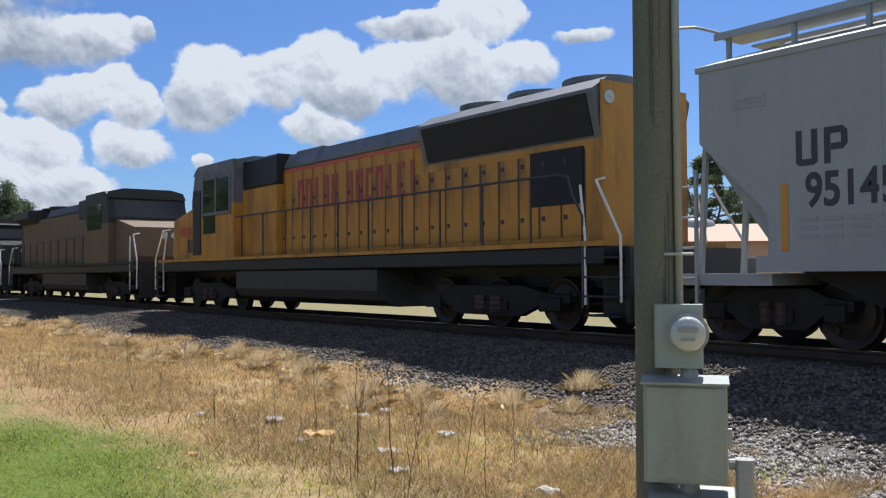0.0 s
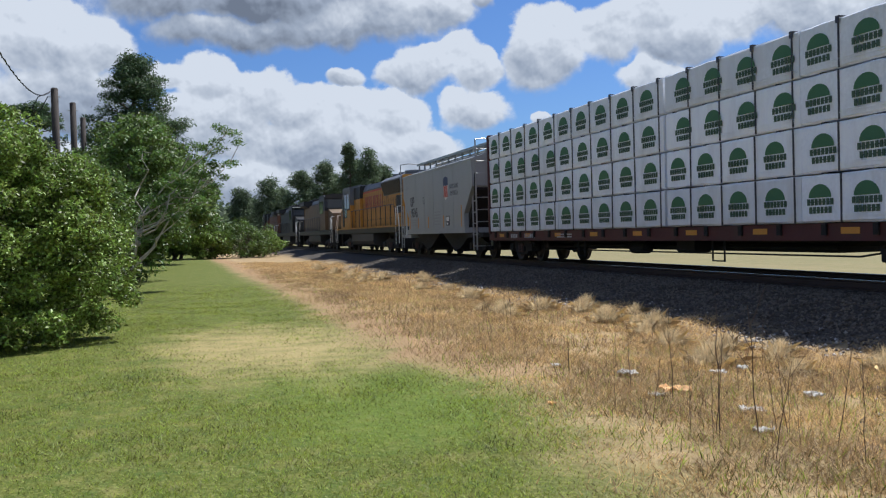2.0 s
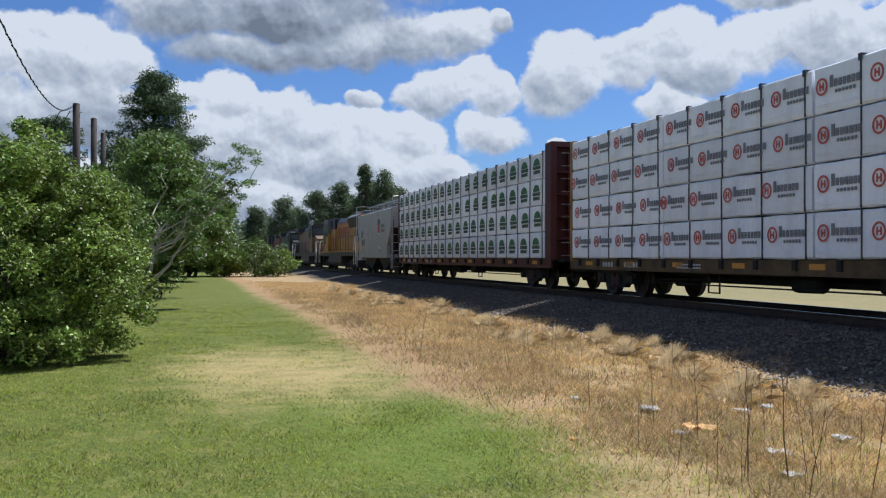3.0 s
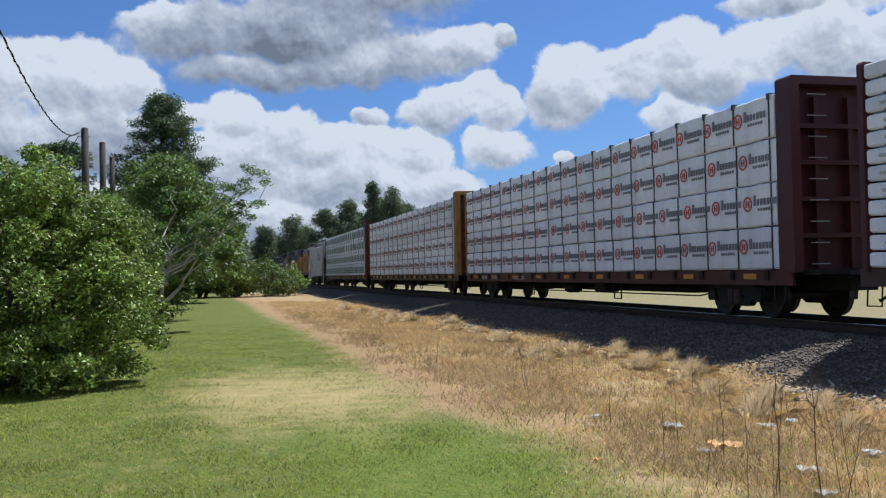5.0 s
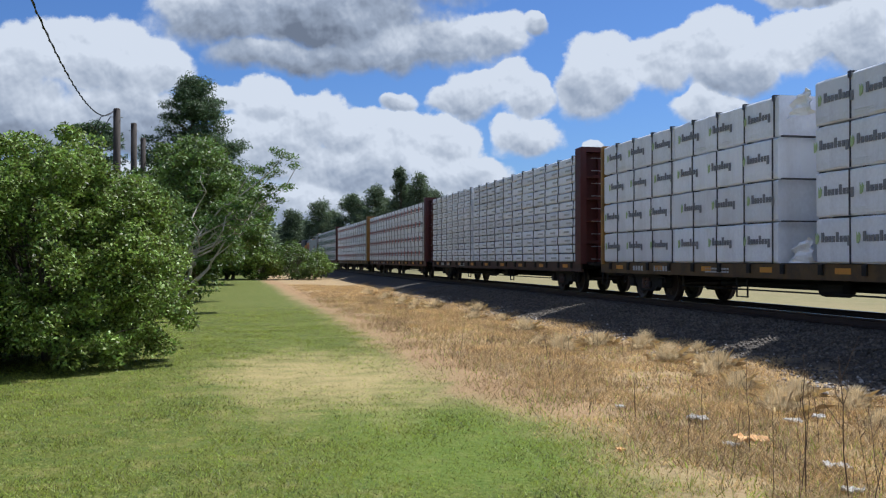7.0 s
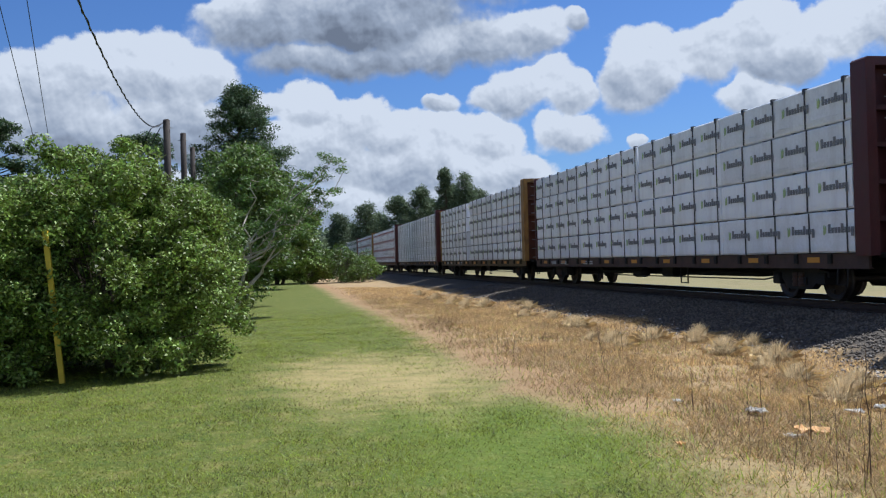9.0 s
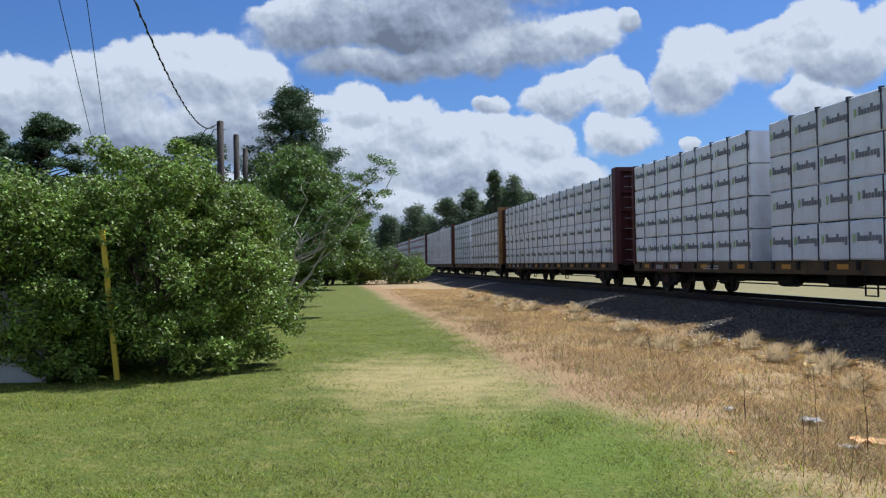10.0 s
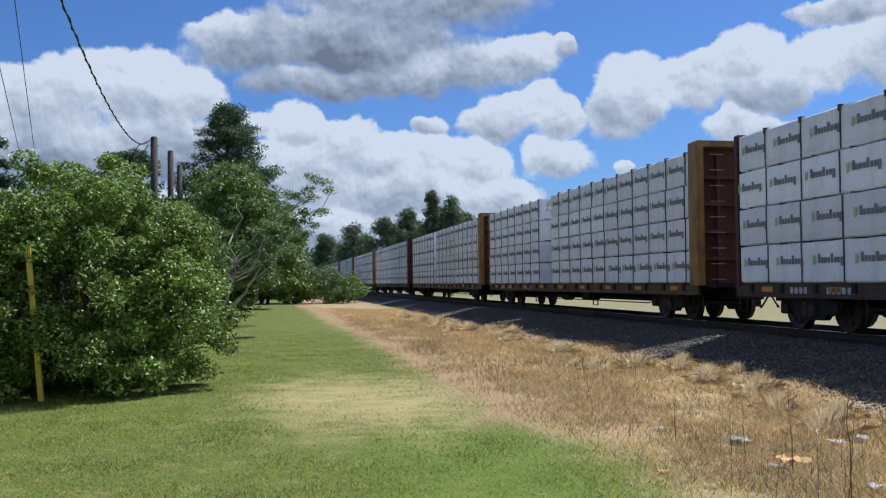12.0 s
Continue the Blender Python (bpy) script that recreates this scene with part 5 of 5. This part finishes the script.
def dry_verge():
    pts, g = view_points(300000, 1.6, 9.2, 3.4, 60, 52, 1.9)
    e = np.array([lawn_edge(y) for y in pts[:, 1]])
    dens = np.array([nz((a * .7, b * .7, 8)) + .5 * nz((a * 2.2, b * 2.2, 3)) for a, b in pts])
    keep = (pts[:, 0] > e + .1 + .75 * np.clip((pts[:, 1] - 8.5) / 2.5, 0, 1) + g.normal(0, .3, len(e))) & (pts[:, 0] < 7.9 + .6 * dens - 1.7 * (pts[:, 1] < 6.5)) & (g.uniform(-.7, .9, len(e)) < dens + .5)
    pts, dens = pts[keep], dens[keep]
    rise = np.clip((pts[:, 0] - np.array([lawn_edge(y) for y in pts[:, 1]])) / 1.5, .55, 1)
    blades("dry_grass", "dry straw-coloured grass along the track", "grass", pts, g, (.05 + .065 * np.clip(dens + .3, 0, 1)) * rise, .005 + .0007 * np.clip(pts[:, 1] - 6, 0, 40) ** .5, M_DRY, lean=1.3)
    pts, g = view_points(90000, 2.4, 7.2, 3.4, 40, 54, 1.8)
    dens = np.array([nz((a * .6, b * .6, 21)) + .5 * nz((a * 1.9, b * 1.9, 23)) for a, b in pts])
    pts = pts[(dens > -.02) & (pts[:, 0] > np.array([lawn_edge(y) for y in pts[:, 1]]) + .3 + g.normal(0, .35, len(dens)))]
    blades("dead_grass", "grey-brown dead grass patches along the track", "grass", pts, g, .10, .0045, M_DRYDARK, lean=1.2)
    pts, g = view_points(42000, 2.7, 7.6, 3.4, 45, 56, 1.7)
    dens = np.array([nz((a * .9, b * .5, 31)) + .6 * nz((a * 3.0, b * 3.0, 33)) for a, b in pts])
    pts = pts[(dens > g.uniform(-.25, .7, len(dens))) & (pts[:, 0] > np.array([lawn_edge(y) for y in pts[:, 1]]) + .7 + g.normal(0, .3, len(dens)))]
    blades("dead_stems", "thin dead brown stems standing in the dry verge", "grass", pts, g, .15, .0022 + .0004 * np.clip(pts[:, 1] - 6, 0, 40) ** .5, M_STEMS, lean=.4)
    pts, g = view_points(13000, 3.0, 6.6, 4, 11, 57, 1.2)
    dens = np.array([nz((a * 1.1, b * 1.1, 41)) for a, b in pts])
    pts = pts[dens > g.uniform(-.3, .5, len(dens))]
    blades("verge_grass", "short green grass growing through the dry verge", "grass", pts, g, .06, .003, M_BLADE, lean=.5)
    pts, g = view_points(9000, 3.0, 7.0, 4, 40, 53, 1.6)
    blades("green_weeds", "sparse green weeds in the dry verge", "grass", pts, g, .09, .005, M_BLADE, lean=.6)


lawn()
dry_verge()


def tufts():
    """Feathery dry grass clumps at the foot of the ballast."""
    protos = []
    for s in range(3):
        g = np.random.default_rng(60 + s)
        n = 3200
        an, out = g.uniform(0, 2 * np.pi, n), g.uniform(0, 1, n)
        hgt = g.uniform(.08, .40, n) * (1.15 - .7 * out)
        base = np.stack([np.cos(an) * out * .22, np.sin(an) * out * .22, np.zeros(n)], 1)
        tip = base + np.stack([np.cos(an) * out * .16 + .04 + g.normal(0, .11, n), np.sin(an) * out * .16 - .04 + g.normal(0, .11, n), hgt], 1)
        mid = base * .4 + tip * .6 + np.array([0, 0, .07])
        side = np.stack([-np.sin(an), np.cos(an), np.zeros(n)], 1) * .0011
        v = np.stack([base - side, base + side, mid + side * .7, tip, mid - side * .7], 1)
        protos.append(raw_mesh("straw_clump", v.reshape(-1, 3), n, 5, M_FLUFF))
    rnd = random.Random(8)
    spots = [(6.49, 20.7), (6.98, 17.2), (7.37, 16.3), (6.86, 14.2), (6.69, 12.5), (6.8, 9.4), (6.25, 8.3), (7.7, 16.9), (7.16, 13.1), (7.26, 10), (7.3, 8.2), (7.5, 7.4), (8.3, 8.0), (8.0, 31.3), (6.8, 22.2), (7.16, 13.6), (6.85, 10.6), (6.8, 17), (6.7, 21.5), (6.4, 36.4)]
    spots += [(rnd.uniform(5.6, 7.8), rnd.uniform(7, 45)) for k in range(18)]
    for k, (a, b) in enumerate(spots):
        s = rnd.uniform(.55, .95)
        ob = thing("grass_tuft", "feathery clump of dry straw grass beside gravel", "grass tuft", "dry grass tufts", at=Matrix.LocRotScale((a, b, ground_z(a, b) - .02), Euler((0, 0, rnd.uniform(-.6, .6))), (s, s, s)))
        part("straw_clump", protos[k % 3], None, ob)


tufts()


def weeds():
    protos = []
    for s in range(5):
        rnd = random.Random(90 + s)
        m = Mb()
        top = (rnd.uniform(-.08, .08), rnd.uniform(-.08, .08), 1.0)
        pts = limb(m, (0, 0, -.03), top, (.0055 if s else .016), .0025, rnd, bend=.02, n=6)
        for k in range((1, 2, 0, 4, 1)[s]):
            p = pts[rnd.randint(2, 5)]
            limb(m, p, p + Vector((rnd.uniform(-.14, .14), rnd.uniform(-.14, .14), rnd.uniform(.12, .3))), .0032, .0015, rnd, n=3)
        protos.append(mesh_of("stalk", m, M_STALK))
    rnd = random.Random(4)
    spots = [(4.1, 9.29, .45), (4.12, 7.86, .65), (4.2, 7.23, .75), (4.32, 12.17, .5), (4.11, 12.05, .64), (5.47, 14.99, .78), (3.75, 15.7, .79), (6.13, 14.51, .5), (3.78, 5.86, .74), (3.76, 5.78, .97), (4.01, 5.67, .96), (4.14, 5.63, .62), (4.21, 5.61, .61), (5.68, 8.36, .42), (3.67, 13.49, .55), (3.65, 5.99, .55), (5.46, 11.0, .45), (3.6, 5.6, .51), (3.72, 5.06, .65), (4.16, 4.76, .69), (4.24, 5.12, .69), (6.31, 6.16, .38), (3.83, 6.17, .3), (4.0, 9.06, .33), (4.42, 12.89, .66)]
    spots += [(rnd.uniform(3.4, 6.6), rnd.uniform(4.2, 17), rnd.uniform(.25, .6)) for k in range(50)]
    for k, (a, b, h) in enumerate(spots):
        ob = thing("weed_stalk", "thin dead brown weed stalk in dry grass", "weed", "dead weed stalks", at=Matrix.LocRotScale((a, b, ground_z(a, b)), Euler((rnd.uniform(-.1, .1), rnd.uniform(-.1, .1), rnd.uniform(0, 6))), (h, h, h)))
        part("stalk", protos[0 if k == 0 else 1 + k % 4], None, ob)


weeds()


def litter():
    rnd = random.Random(6)
    rows = [(4.54, 8.76, .13, M_PAPER, "crumpled white paper scrap"), (4.19, 7.49, .08, M_PAPER, "torn white paper scrap"), (4.42, 7.58, .16, M_CARD, "torn orange cardboard scrap"), (4.14, 9.77, .07, M_PAPER, "small white paper scrap"), (5.47, 8.54, .10, M_PAPER, "crumpled white plastic scrap"),
            (5.92, 8.77, .11, M_PAPER, "crumpled white plastic scrap"), (4.47, 6.45, .11, M_PAPER, "crumpled white plastic wrapper"), (3.15, 7.48, .05, M_CARD, "small torn brown scrap"), (4.14, 5.8, .09, M_PAPER, "crumpled white wrapper"), (5.48, 6.99, .10, M_PAPER, "crumpled white plastic scrap"), (4.54, 4.56, .10, M_PAPER, "crumpled white paper ball")]
    for x, y, s, m, lab in rows:
        ob = thing("litter_scrap", lab + " in dry grass", "litter", "litter", at=pose(x, y, ground_z(x, y) + .015, 0, 0, rnd.uniform(0, 360)))
        n, v, f = 7, [], []
        for j in range(n):
            for i in range(n):
                u, w = i / (n - 1) * 2 - 1, j / (n - 1) * 2 - 1
                r = 1 + .3 * nz((u * 2 + x, w * 2 + y, 0))
                v.append((u * s * r * .8, w * s * .55 * r, .3 * s + s * .32 * nz((u * 1.6 + x * 3, w * 1.6, 4)) + .12 * s * nz((u * 5, w * 5 + x, 2))))
        f = [(j * n + i, j * n + i + 1, j * n + n + i + 1, j * n + n + i) for j in range(n - 1) for i in range(n - 1)]
        v += [(a, b, c - .012) for a, b, c in v]
        f += [tuple(q + n * n for q in reversed(k)) for k in f]
        rim = [i for i in range(n)] + [j * n + n - 1 for j in range(1, n)] + [n * n - 1 - i for i in range(1, n)] + [(n - 1 - j) * n for j in range(1, n - 1)]
        f += [(rim[k], rim[(k + 1) % len(rim)], rim[(k + 1) % len(rim)] + n * n, rim[k] + n * n) for k in range(len(rim))]
        part("sheet", Mb().add(v, f), m, ob)


litter()


def ballast(name, label, material, pale, seed):
    """Loose broken stones on the near shoulder of the track."""
    g = np.random.default_rng(seed)
    n = 30000 if pale else 52000
    y = 3.0 + 42 * g.uniform(0, 1, n) ** 1.7
    x = g.uniform(4.8, 8.9, n) if pale else g.uniform(7.0, 11.2, n)
    foot = np.array([7.6 + .7 * nz((b * .5, 0, 6)) + .3 * nz((b * 2, 1, 6)) for b in y]) - 1.7 * np.clip((7.5 - y) / 1.5, 0, 1)
    keep = (x > foot + g.normal(0, .22, n)) | (g.uniform(0, 1, n) < .012)
    # dark stones paint the train's shade, pale ones the sunlit strip outside it
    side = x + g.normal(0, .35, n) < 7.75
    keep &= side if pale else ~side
    x, y = x[keep], y[keep]
    n = len(x)
    z = np.array([ground_z(a, b) for a, b in zip(x, y)])
    s = g.uniform(.014, .038, n)
    base = np.array([(1, 0, 0), (0, 1, 0), (-1, 0, 0), (0, -1, 0), (0, 0, .75), (0, 0, -.75)])
    v = base[None] * g.uniform(.6, 1.25, (n, 6, 3)) + g.normal(0, .16, (n, 6, 3))
    an = g.uniform(0, 2 * np.pi, n)
    c, k = np.cos(an)[:, None], np.sin(an)[:, None]
    vx, vy = v[..., 0] * c - v[..., 1] * k, v[..., 0] * k + v[..., 1] * c
    v = np.stack([vx, vy, v[..., 2]], -1) * s[:, None, None] + np.stack([x, y, z + s * .3], 1)[:, None]
    tri = np.array([(0, 1, 4), (1, 2, 4), (2, 3, 4), (3, 0, 4), (1, 0, 5), (2, 1, 5), (3, 2, 5), (0, 3, 5)])
    idx = (np.arange(n)[:, None, None] * 6 + tri[None]).astype(np.int32).ravel()
    me = bpy.data.meshes.new(name)
    me.vertices.add(n * 6)
    me.vertices.foreach_set("co", v.astype(np.float32).ravel())
    me.loops.add(len(idx))
    me.loops.foreach_set("vertex_index", idx)
    me.polygons.add(n * 8)
    me.polygons.foreach_set("loop_start", np.arange(0, n * 24, 3, dtype=np.int32))
    me.polygons.foreach_set("loop_total", np.full(n * 8, 3, dtype=np.int32))
    me.update(calc_edges=True)
    me.materials.append(material)
    tagged(new(name, me), label, "gravel", kind="stuff")


ballast("ballast", "loose grey broken-stone track ballast, coloured dark for the train's shade", M_SHADESTONE, False, 70)
ballast("pale_gravel", "broken stone at the foot of the ballast, coloured pale as sunlit", M_SUNLITSTONE, True, 71)


# ---- poles, wires, buildings ----
def meter_pole():
    x, y = 3.975, 3.09
    rz = math.degrees(math.atan2(-x, y))       # its boxes face the lawn
    ob = thing("utility_pole", "weathered grey-green wooden pole with meter and grey boxes", "utility pole", at=pose(x, y, ground_z(x, y), 0, 0, rz))
    n, v, f = 20, [], []
    for k in range(30):
        z = -.4 + k * .27
        for i in range(n):
            a = 2 * math.pi * i / n
            r = .118 - .003 * k * .27 + .004 * nz((math.cos(a) * 6, math.sin(a) * 6, z * .7))
            v.append((r * math.cos(a), r * math.sin(a), z))
    f = [(k * n + i, k * n + (i + 1) % n, k * n + n + (i + 1) % n, k * n + n + i) for k in range(29) for i in range(n)] + [tuple(range(n)), tuple(range(len(v) - 1, len(v) - n - 1, -1))]
    part("shaft", Mb().add(v, f), M_POLE, ob, smooth=True)
    cracks = Mb()
    rnd = random.Random(2)
    for k in range(16):
        a, z, ln = rnd.uniform(math.pi, 2 * math.pi), rnd.uniform(.3, 4.2), rnd.uniform(.3, 1.1)
        cracks.tube([((.1185 - .003 * z) * math.cos(a + rnd.uniform(-.02, .02)), (.1185 - .003 * z) * math.sin(a), z + ln * q / 4) for q in range(5)], .0022, 4)
    part("drying_cracks", cracks, M_STRAP, ob)
    m = part("meter_socket", Mb().box(.0, .235, -.24, -.115, 1.09, 1.405, .012), M_BOX, ob)
    part("meter_ring", Mb().lathe([(.1, -.242), (.1, -.265), (.085, -.268)], "y", 24, (.165, 0, 1.265)), M_CONDUIT, m)
    part("meter_dome", Mb().lathe([(.086, -.262), (.084, -.33), (.07, -.355), (.03, -.362), (.002, -.363)], "y", 24, (.165, 0, 1.265)), M_METER, m, "clear glass meter dome", smooth=True)
    part("dial_plate", Mb().box(.115, .215, -.372, -.3635, 1.275, 1.305).box(.13, .2, -.372, -.3635, 1.235, 1.25), M_PALE, m)
    b = part("breaker_box", Mb().box(-.055, .345, -.30, -.115, .535, 1.02, .012), M_BOX, ob)
    part("cover", Mb().box(-.04, .33, -.312, -.301, .555, 1.0, .004), M_BOX, b)
    part("lid", Mb().prism([(-.34, 1.018), (-.10, 1.03), (-.10, 1.045), (-.34, 1.028)], "x", -.065, .355), M_BOX, b)
    part("latch", Mb().box(.345, .365, -.25, -.22, .72, .80), M_GALV, b)
    low = part("outlet_box", Mb().box(-.02, .36, -.30, -.115, .12, .455, .012), M_BOX, ob)
    part("cover", Mb().prism([(-.36, .44), (-.10, .47), (-.10, .488), (-.36, .452)], "x", -.035, .375), M_BOX, low)
    part("nipple", Mb().lathe([(.03, 1.01), (.045, 1.03), (.045, 1.06), (.03, 1.1)], "z", 12, (.165, -.18, 0)).lathe([(.04, .45), (.05, .48), (.05, .54)], "z", 12, (.16, -.18, 0)), M_CONDUIT, ob)
    part("conduit", Mb().tube([(.118, -.06, 1.4), (.113, -.058, 3.0), (.10, -.055, 6.5)], .021, 10), M_CONDUIT, ob, "grey conduit up the pole", smooth=True)
    part("strap", Mb().tube([(.045, -.118, 1.66), (.10, -.10, 1.66), (.19, -.075, 1.66)], .008, 6), M_GALV, ob)
    c = Mb().tube([(.35, -.2, .62), (.41, -.2, .62)], .028, 10).box(.38, .465, -.245, -.155, .46, .65, .012).tube([(.42, -.2, .46), (.42, -.2, -.1)], .026, 10)
    part("conduit_elbow", c, M_CONDUIT, ob)


meter_pole()


def line_pole(x, y, h, r, label):
    ob = thing("utility_pole", label, "utility pole", "poles behind the bush", at=pose(x, y, ground_z(x, y)))
    part("shaft", Mb().tube([(0, 0, -.3), (.02, 0, h * .5), (0, 0, h)], r * 1.15, 14, r), M_DARKPOLE, ob, smooth=True)
    part("cap", Mb().lathe([(r * 1.02, h), (r * .7, h + .05), (.01, h + .06)], "z", 14), M_DARKPOLE, ob)
    part("crossbolt", Mb().tube([(-r * 1.6, 0, h - .35), (r * 1.6, 0, h - .35)], .02, 6), M_GALV, ob)
    return ob


line_pole(-5.35, 44.7, 8.45, .16, "dark wooden pole holding a black service cable")
line_pole(-5.1, 49.5, 8.5, .15, "dark wooden pole standing close behind another")
line_pole(-4.6, 49.0, 7.7, .13, "short dark wooden pole beside two taller ones")


def wire(name, label, a, b, sag, r, twist=0.0):
    a, b = Vector(a), Vector(b)
    pts = []
    for k in range(61):
        s = k / 60
        p = a.lerp(b, s)
        p.z -= 4 * sag * s * (1 - s)
        pts.append(p)
    m = Mb().tube(pts, r, 6)
    ob = thing(name, label, "cable", "overhead wires")
    part("strand", m, M_WIRE, ob)
    if twist:
        tw = []
        for k in range(361):
            s = k / 360
            p = a.lerp(b, s)
            p.z -= 4 * sag * s * (1 - s)
            tw.append(p + Vector((math.cos(k * .9), 0, math.sin(k * .9))) * twist)
        part("twisted_strand", Mb().tube(tw, r * .8, 5), M_WIRE, ob)


wire("service_cable", "black twisted service cable sagging to a wooden pole", (-5.5, 44.6, 8.35), (-1.5, -8, 9.5), 3.0, .014, .02)
wire("power_line", "thin dark overhead line above the bushes", (-9.65, 41, 4.5), (.55, -9, 7.9), .25, .008)
wire("power_line", "thin dark overhead line beside another", (-9.35, 41, 4.7), (1.05, -9, 8.2), .25, .008)
drip = thing("cable_loop", "slack loop of black cable below a pole top", "cable", at=pose(-5.5, 44.5, 8.3))
part("strand", Mb().tube([(0, 0, 0), (-.5, -.1, -.25), (-.75, -.1, -.75), (-.55, -.1, -1.05), (-.3, -.05, -.6), (-.1, 0, -.2)], .02, 6), M_WIRE, drip)
guard = thing("guy_guard", "yellow plastic guy-wire guard leaning in front of the bush", "guy guard", at=pose(-3.26, 14.0, 0))
part("sleeve", Mb().prism([(-.035, -.03), (.035, -.03), (.04, .01), (.02, .035), (-.02, .035), (-.04, .01)], "z", .0, 2.2), M_GUARD, guard, at=pose(0, 0, .02, 0, -5, 0))


def shed():
    ob = thing("shed", "low white-sided shed with a dark roof behind the bush", "shed", at=pose(-6.75, 15.6, 0))
    part("wall", Mb().box(-2.5, 2.45, -1.5, 1.5, -.1, 1.33), M_SIDING, ob)
    for k in range(6):
        part("siding_board", Mb().box(-2.5, 2.45, -1.515, -1.5, .05 + k * .21, .05 + k * .21 + .195), M_SIDING, ob)
    part("corner_board", Mb().box(2.38, 2.47, -1.53, -1.45, -.05, 1.33), M_SIDING, ob)
    part("eave_band", Mb().box(-2.45, 2.4, -1.42, 1.42, 1.33, 1.72), M_SHINGLE, ob, "dark recessed band under the roof")
    part("roof", Mb().prism([(-1.62, 1.70), (0, 1.95), (1.62, 1.70), (1.62, 1.76), (0, 2.02), (-1.62, 1.76)], "x", -2.6, 2.5), M_SHINGLE, ob)


shed()


def low_building():
    ob = thing("building", "low tan building across the tracks", "building", at=pose(52, 36, 0, 0, 0, -40))
    part("wall", Mb().box(-9, 9, -5, 5, 0, 3.4), M_TAN, ob)
    part("roof", Mb().prism([(-5.6, 3.4), (0, 4.7), (5.6, 3.4)], "x", -9.5, 9.5), M_TAN, ob)
    for k in range(4):
        w = part("window", Mb().box(-7.2 + k * 4.2, -5.8 + k * 4.2, -5.06, -4.98, 1.2, 2.4), M_GLASS, ob)
        part("frame", Mb().box(-7.3 + k * 4.2, -5.7 + k * 4.2, -5.08, -5.02, 2.4, 2.5).box(-7.3 + k * 4.2, -5.7 + k * 4.2, -5.10, -5.02, 1.1, 1.2), M_SIDING, w)
    t = thing("storage_tank", "pale grey upright storage tank", "tank", at=pose(49, 38.6, 0))
    part("shell", Mb().lathe([(1.2, 0), (1.2, 4.6), (1.05, 4.9), (.2, 5.15)], "z", 24), M_GREY, t, smooth=True)
    part("ring", Mb().lathe([(1.22, 1.4), (1.22, 1.5)], "z", 24).lathe([(1.22, 3.0), (1.22, 3.1)], "z", 24), M_GALV, t)


low_building()


def ties():
    me = mesh_of("tie", Mb().box(-1.3, 1.3, -.115, .115, -.17, 0, .012), M_TIE)
    rnd = random.Random(10)
    bed = thing("track_ties", "weathered dark timber ties under the rails", "railway ties", kind="structure", at=pose(XC, 0, ZR - .172))
    rest = Mb()
    for k in range(-60, 420):
        y = k * .53
        if 2 < y < 62:
            part("tie", me, None, bed, at=pose(rnd.uniform(-.05, .05), y + rnd.uniform(-.02, .02), rnd.uniform(-.008, .004), 0, 0, rnd.uniform(-1, 1)))
        else:
            rest.box(-1.3, 1.3, y - .115, y + .115, -.17, 0)
    tagged(part("tie_rows", rest, M_TIE, bed), kind="stuff")


ties()


def motions():
    """The train rolls away from the camera; its wheels turn with it."""
    for entry in CARS:
        car, place = entry[0], entry[1]
        turn = entry[2] if len(entry) > 2 else 0
        walk(car, [(k * .5, pose(XC, place + run(k * .5), ZR, 0, 0, turn)) for k in range(25)])
    for axle, y in AXLES:
        back = -1 if axle.parent.rotation_quaternion.w ** 2 < .5 else 1
        walk(axle, [(k / 30, pose(0, y, .46, -back * math.degrees(run(k / 30) / .46) % 360)) for k in range(361)])


motions()
